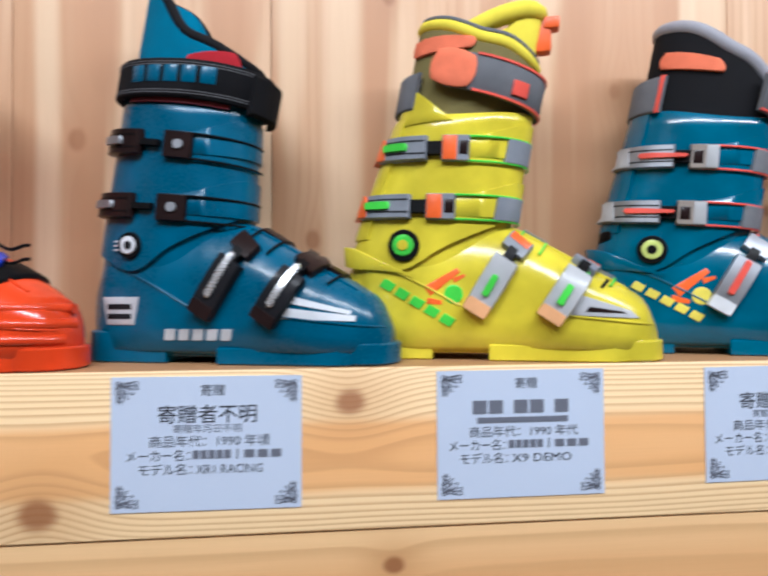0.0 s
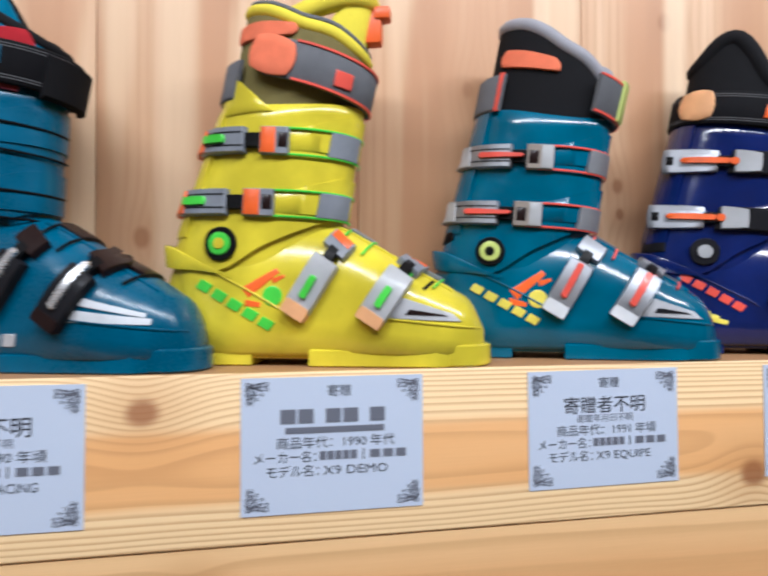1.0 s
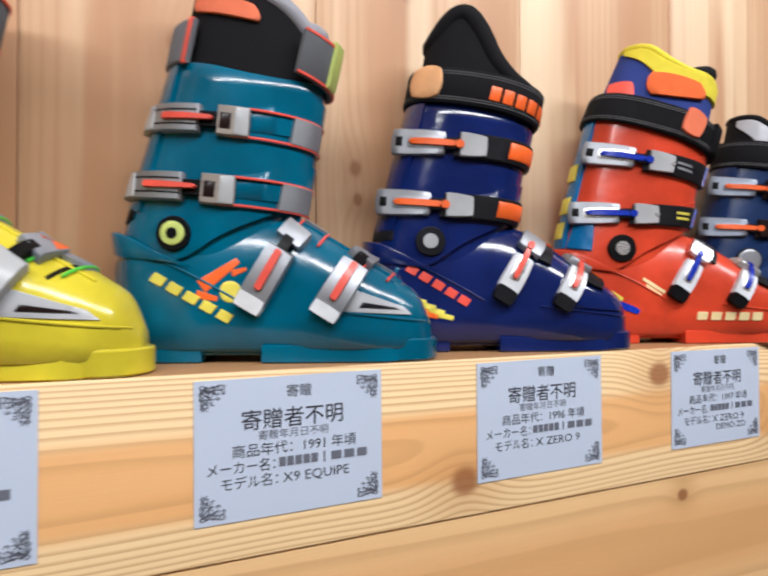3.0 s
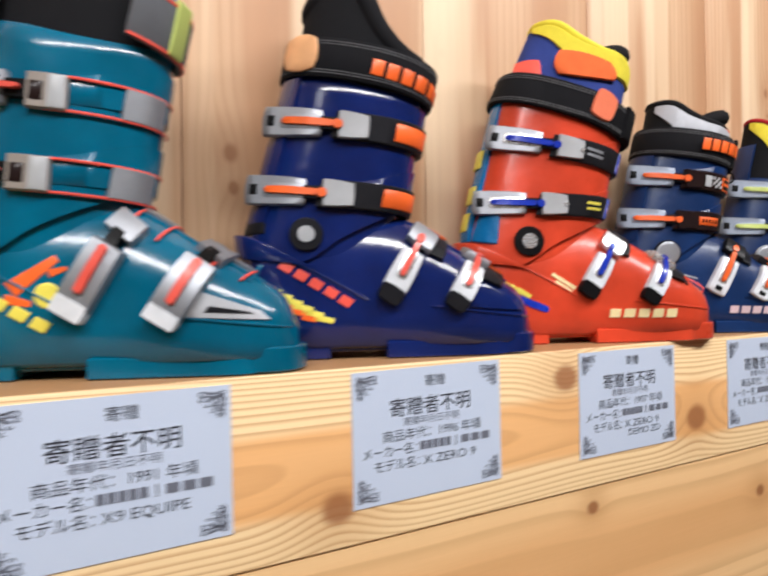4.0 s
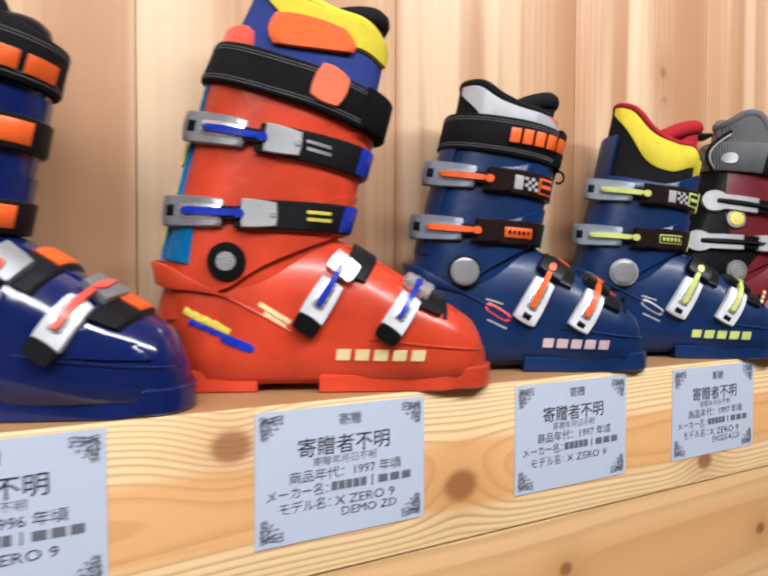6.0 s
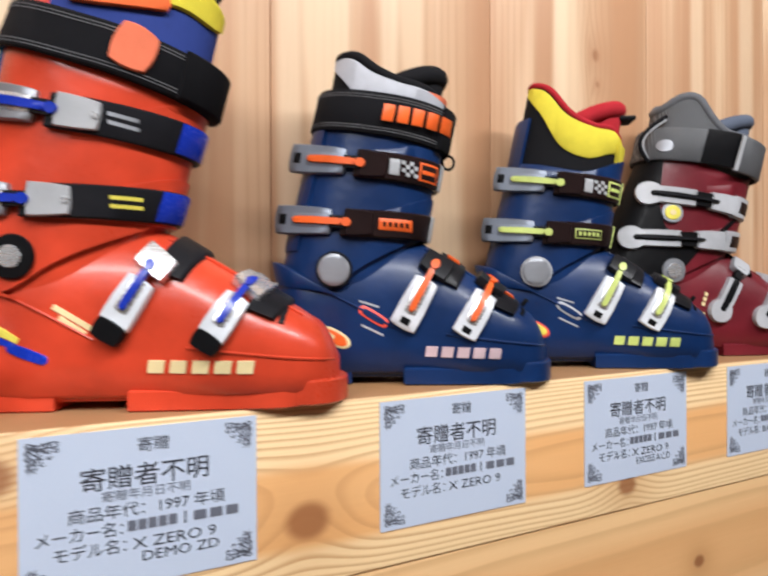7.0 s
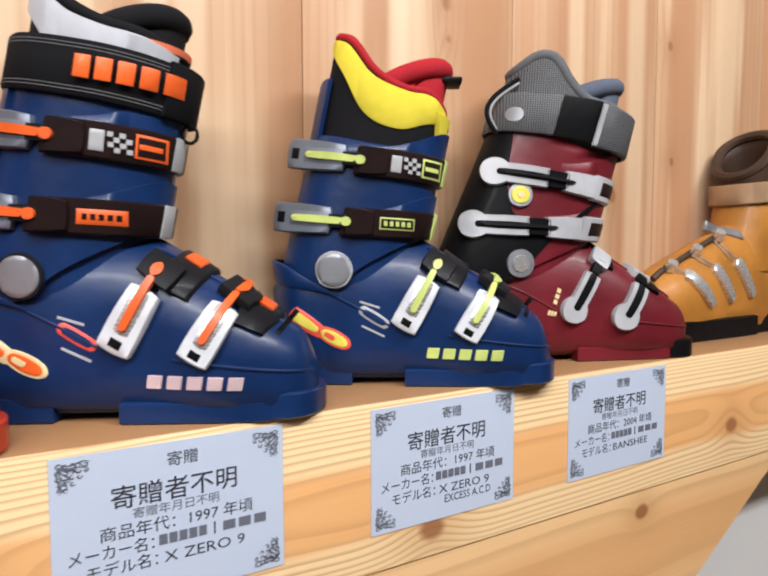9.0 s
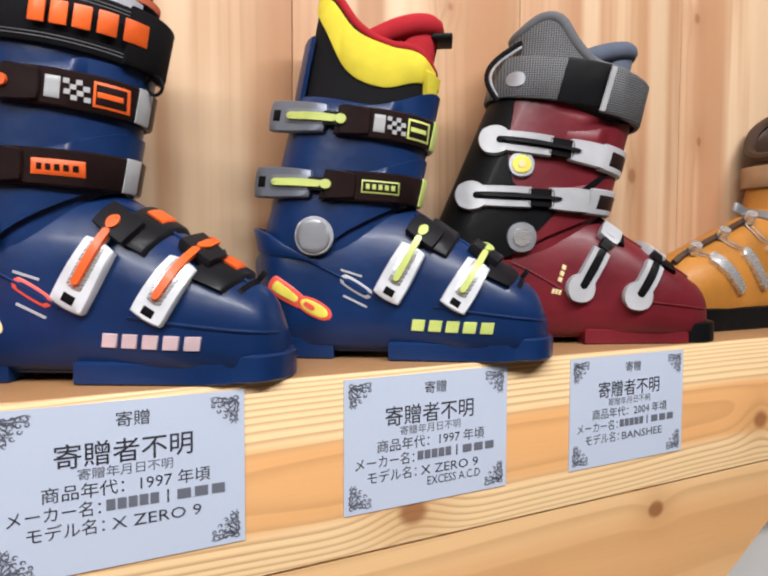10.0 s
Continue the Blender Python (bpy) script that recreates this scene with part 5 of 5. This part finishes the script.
def maroon_lever(p, q, n):
    at = f.side("low")
    lever = part("buckle_lever", join(patch(at, bar(p, q, 0.019), 0.004, 0.15, 8, 7, 0.004, 0.003), disc(at, lerp(p[0], q[0], 0.12), lerp(p[1], q[1], 0.12), 0.0145, 0.0043, 0.004, 0.003)), PALE, b)
    part("slot", patch(at, bar((lerp(p[0], q[0], 0.12), lerp(p[1], q[1], 0.12)), q, 0.0085), 0.0009, 0.4, 6, 4, 0.0005, 0.007), BLACK, lever)
    d = (q[0] - p[0], q[1] - p[1])
    part("neck", patch(at, bar(q, (p[0] + d[0] * 1.35, p[1] + d[1] * 1.3), 0.010), 0.004, 0.1, 4, 3, 0.003, 0.004), BLACK, b)
    part("catch_plate", patch(at, bar((p[0] + d[0] * 1.22, p[1] + d[1] * 1.2), (p[0] + d[0] * 1.62, p[1] + d[1] * 1.5), 0.022), 0.005, 0.4, 6, 6, 0.004, 0.003), PALE, b)
    part("instep_strap", low_band(f, q[0] + 0.004, q[0] + 0.022, 0.020, 0.7, 2.6, 0.0035, 0.001), BLACK, b)


instep_pair(f, b, maroon_lever)
marks(b, blocks(f.side("low"), (0.108, 0.062), (0.114, 0.080), 0.005, 3) + blocks(f.side("low"), (0.098, 0.052), (0.108, 0.050), 0.006, 3), MARK_GOLD)


# orange-red boot at the start of the row
f = Form(0.050, 0.258, 0.186, 0.238)
b = boot_thing("orange-red glossy ski boot with ribbed toe and blue buckle", -0.470, 0.105, -14.0)
boot_base(f, b, ORANGE_SHELL, ORANGE_SHELL, CLOTH_BLACK, CLOTH_BLACK, curve([0, 0.3, 0.6, 1], [0.34, 0.32, 0.30, 0.28]))
side = f.side("low")
for z in (0.030, 0.043, 0.056):
    part("toe_rib", tube([(x, side(x, z) + 0.0022, z - 0.004 * i / 24) for i, x in enumerate([lerp(0.10, 0.2945, (k / 24) ** 0.7) for k in range(25)])], 0.0046, 12), ORANGE_SHELL, b)
part("toe_overlap", low_band(f, 0.205, 0.238, 0.030, 0.2, 2.9, 0.003, 0.0), ORANGE_SHELL, b)
instep_modern(f, b, COBALT, STEEL, COBALT, None, None, BLACK)
for o in (0.0, 0.012):
    part("wire", tube([(lerp(0.215, 0.262, i / 8), -0.012, 0.098 + o - 0.006 * i / 8 + 0.003 * math.sin(i)) for i in range(9)], 0.0016), BLACK, b)
part("power_strap", cuff_band(f, 0, 6.2832, 0.27, 0.25, 0.034, 0.004, 0.003, 48), STRAP, b)


# old leather boot at the far end
leather = plastic("tan_leather", (0.42, 0.175, 0.028), 0.48, 0.1, 0.05)
leather_dark = plastic("dark_brown_leather", (0.055, 0.028, 0.016), 0.5, 0.05)
leather_pale = plastic("worn_tan_strap_leather", (0.36, 0.22, 0.12), 0.55, 0.0)
f = Form(0.008, 0.230, 0.084, 0.200, fb=0.106, bb=0.002, heel_in=0.0)
f.top = curve([0, 0.02, 0.06, 0.11, 0.163, 0.2, 0.24, 0.27, 0.287, 0.297], [0.085, 0.135, 0.160, 0.152, 0.132, 0.117, 0.101, 0.089, 0.073, 0.040])
b = tagged(new("leather_ski_boot"), "old tan leather ski boot with metal clips and black sole", "ski boot", "ski boots on the shelf")
b.matrix_world = pose(2.084, 0.106, 1.0, 0, 0, 180.0)
part("upper", low_shell(f), leather, b, angle=60)
part("shaft", skin(f, lambda u: 0.09, curve([0, 0.5, 1], [0.240, 0.220, 0.200]), 0.0, 0.006), leather, b, angle=60)
part("sole", join(sole_block(-0.006, 0.10, lambda x: 0.038, 0.0, 0.030, 0.03, 0.0), sole_block(0.09, 0.304, lambda x: 0.047, 0.0, 0.028, 0.0, 0.05)), BLACK, b)
# its room-facing side is +y in its own space, so the fittings are laid on a mirrored side
def flip(shape):
    return [(v[0], -v[1], v[2]) for v in shape[0]], [tuple(reversed(q)) for q in shape[1]]


part("padded_collar", flip(rim_roll(f, curve([0, 0.5, 1], [0.292, 0.262, 0.226]), -0.002, 0.0075)), leather_dark, b)
part("collar_wall", skin(f, lambda u: 0.185, curve([0, 0.5, 1], [0.292, 0.262, 0.226]), -0.002, 0.006), leather_dark, b, angle=70)
ankle = part("ankle_strap", cuff_band(f, 0, 6.2832, 0.208, 0.200, 0.030, 0.004, 0.003, 48), leather_pale, b)
part("strap_plate", flip(patch(lambda x, z: f.cuff_side(x, z, 0.007), bar((0.040, 0.202), (0.072, 0.200), 0.013), 0.002)), STEEL, ankle)
k1 = f.side("low")
for n, (p, q) in enumerate((((0.200, 0.046), (0.240, 0.090)), ((0.148, 0.050), (0.188, 0.098)), ((0.098, 0.054), (0.136, 0.106)))):
    clip = part("clip", flip(patch(k1, bar(p, q, 0.012, 1.45), 0.0035, 0.3, 8, 5, 0.003, 0.002)), CHROME, b)
    for o in (-0.005, 0.005):
        part("clip_wire", flip(tube([(q[0] + o, k1(q[0] + o, q[1]) - 0.004, q[1]), (q[0] + 0.010 + o, k1(q[0] + 0.010 + o, q[1] + 0.006) - 0.003, q[1] + 0.006), (q[0] + 0.016 + o, -0.014, f.top(q[0] + 0.016) + 0.003)], 0.0008)), STEEL, clip)
    part("clip_stud", flip(tube([(q[0] + 0.014 + 0.0014 * e, -0.020 - 0.003 * e, f.top(q[0] + 0.014) - 0.002 + 0.004 * e) for e in (0, 1, 2, 2.6)], 0.0068, 12)), CHROME, b)
part("lace_band", flip(tube([(lerp(0.130, 0.282, i / 12), -0.016, f.top(lerp(0.130, 0.282, i / 12)) + 0.001) for i in range(13)], 0.0042)), leather_dark, b)
part("instep_plate", flip(patch(k1, bar((0.100, 0.140), (0.150, 0.156), 0.014), 0.003, 0.2)), STEEL, b)


# ---- donor cards on the front board ----
def text_shape(body, height, x, z, width=None):
    cu = bpy.data.curves.new("letters", "FONT")
    cu.body, cu.size, cu.align_x, cu.resolution_u, cu.offset = body, height, "CENTER", 2, (height * 0.005 if height > 0.015 else 0.0)
    ob = new("letters", cu)
    bpy.context.view_layer.update()
    me = bpy.data.meshes.new_from_object(ob.evaluated_get(bpy.context.evaluated_depsgraph_get()))
    verts, faces = [tuple(v.co) for v in me.vertices], [tuple(p.vertices) for p in me.polygons]
    bpy.data.objects.remove(ob)
    bpy.data.meshes.remove(me)
    bpy.data.curves.remove(cu)
    xs = [v[0] for v in verts] or [0.0]
    mid, span = (max(xs) + min(xs)) / 2, max(xs) - min(xs) or 1.0
    k = width / span if width else 1.0
    return [(x + (v[0] - mid) * k, -0.0007, z + v[1]) for v in verts], faces


def ornament_shape():
    """A curled corner flourish: scrolls and leaves in the corner of a card."""
    shapes = []

    def ribbon(points, w):
        verts, faces = [], []
        for i, (x, z) in enumerate(points):
            a, c = points[max(i - 1, 0)], points[min(i + 1, len(points) - 1)]
            d = Vector((c[0] - a[0], c[1] - a[1]))
            d = d.normalized() if d.length else Vector((1, 0))
            wi = w * (0.35 + 0.65 * math.sin(math.pi * (i + 0.5) / len(points)))
            verts += [(x - d.y * wi, -0.0007, z + d.x * wi), (x + d.y * wi, -0.0007, z - d.x * wi)]
        faces = [(2 * i, 2 * i + 1, 2 * i + 3, 2 * i + 2) for i in range(len(points) - 1)]
        shapes.append((verts, faces))

    def scroll(cx, cz, r, a0, turns, w):
        pts = [(cx + r * (1 - 0.75 * i / 16) * math.cos(a0 + turns * i / 16), cz + r * (1 - 0.75 * i / 16) * math.sin(a0 + turns * i / 16)) for i in range(17)]
        ribbon(pts, w)

    u = 0.0037
    for i in range(5):
        for j in range(5):
            if i + j <= 5 and abs(i - j) <= 4:
                r = u * (0.62 - 0.03 * (i + j))
                scroll((i + 0.55) * u, (j + 0.55) * u, r, 0.8 * i + 1.7 * j, 5.4 if (i + j) % 2 else -5.4, 0.00052)
    for n in range(7):
        a = math.pi / 2 * n / 6
        reach = u * (1.8 + 3.0 * abs(math.cos(2 * a)))
        ribbon([(u * 0.4 + reach * s * math.cos(a + 0.10 * math.sin(6 * s)), u * 0.4 + reach * s * math.sin(a + 0.10 * math.sin(6 * s))) for s in [0.1 + 0.9 * q / 9 for q in range(10)]], 0.00050)
    return join(*shapes)


CARD_W, CARD_H = 0.148, 0.1045
CORNER = mesh_from(*ornament_shape(), ink_soft, 0)
KANJI = "\u5bc4\u8d08"
UNKNOWN = KANJI + "\u8005\u4e0d\u660e"
UNDATED = KANJI + "\u5e74\u6708\u65e5\u4e0d\u660e"
ABOUT = "\u5546\u54c1\u5e74\u4ee3\uff1a"
MAKER = "\u30e1\u30fc\u30ab\u30fc\u540d\uff1a"
MODEL = "\u30e2\u30c7\u30eb\u540d\uff1a"


def card(x, z_top, w, h, year, model, second="", donor_known=False, tilt=0.0):
    thing = tagged(new("donor_card"), "white printed donor card with ornate corners on the shelf front", "card", "donor cards")
    thing.matrix_world = pose(x + w / 2, -0.0006, z_top, 0, tilt, 0)
    part("sheet", box(-w / 2, w / 2, -0.0004, 0.0004, -h, 0.0, 0.0), paper, thing)
    for sx in (-1, 1):
        for sz in (-1, 1):
            orn = new("corner_ornament", CORNER)
            orn.parent = thing
            orn.matrix_local = Matrix.Translation((sx * (w / 2 - 0.0035), 0.0, -0.0035 if sz > 0 else -h + 0.0035)) @ Matrix.Diagonal((-sx, 1, -sz, 1))
    part("heading", text_shape(KANJI, 0.0105, 0.004, -0.0155), ink, thing, angle=0)
    if donor_known:
        for a, c in ((-0.044, -0.0315), (-0.0295, -0.017), (-0.007, 0.0055), (0.0075, 0.020), (0.030, 0.0425)):
            part("name_bar", box(a, c, -0.0008, -0.0005, -0.0378, -0.0262), ink_soft, thing, angle=0)
        part("date_bar", box(-0.040, 0.042, -0.0008, -0.0005, -0.0460, -0.0410), ink_soft, thing, angle=0)
    else:
        part("donor_line", text_shape(UNKNOWN, 0.0165, 0.0, -0.0375, 0.080), ink, thing, angle=0)
        part("date_line", text_shape(UNDATED, 0.0078, 0.0, -0.0462, 0.055), ink_soft, thing, angle=0)
    part("year_line", text_shape(ABOUT + year, 0.0105, 0.002, -0.0575, 0.098), ink, thing, angle=0)
    part("maker_line", text_shape(MAKER, 0.0105, -0.040, -0.0690, 0.050), ink, thing, angle=0)
    for i in range(5):
        part("maker_bar", box(-0.012 + 0.0064 * i, -0.0068 + 0.0064 * i, -0.0008, -0.0005, -0.0682, -0.0612), ink_soft, thing, angle=0)
    part("maker_bar", box(0.0238, 0.0248, -0.0008, -0.0005, -0.0690, -0.0605), ink, thing, angle=0)
    for i in range(3):
        part("maker_bar", box(0.030 + 0.011 * i, 0.0385 + 0.011 * i, -0.0008, -0.0005, -0.0680, -0.0615), ink_soft, thing, angle=0)
    part("model_line", text_shape(MODEL, 0.0105, -0.034, -0.0805, 0.042), ink, thing, angle=0)
    part("model_name", text_shape(model, 0.0105, 0.018, -0.0805, 0.054), ink, thing, angle=0)
    if second:
        part("model_name", text_shape(second, 0.0098, 0.022, -0.0895, 0.050), ink, thing, angle=0)


NEN, GORO = "\u5e74\u4ee3", "\u5e74\u9803"
card(-0.141, 0.9955, 0.155, 0.1110, "1990 " + GORO, "XR1 RACING", tilt=0.3)
card(0.130, 0.9960, 0.151, 0.1110, "1990 " + NEN, "X9 DEMO", donor_known=True)
card(0.377, 0.9955, CARD_W, CARD_H, "1991 " + GORO, "X9 EQUIPE", tilt=-0.4)
card(0.619, 0.9965, CARD_W, 0.1065, "1996 " + GORO, "X ZERO 9", tilt=-0.4)
card(0.868, 0.9960, CARD_W, CARD_H, "1997 " + GORO, "X ZERO 9", "DEMO ZD")
card(1.116, 0.9960, CARD_W, CARD_H, "1997 " + GORO, "X ZERO 9")
card(1.337, 0.9960, CARD_W, 0.1025, "1997 " + GORO, "X ZERO 9", "EXCESS A.C.D")
card(1.555, 0.9960, CARD_W, 0.1020, "2004 " + GORO, "BANSHEE")
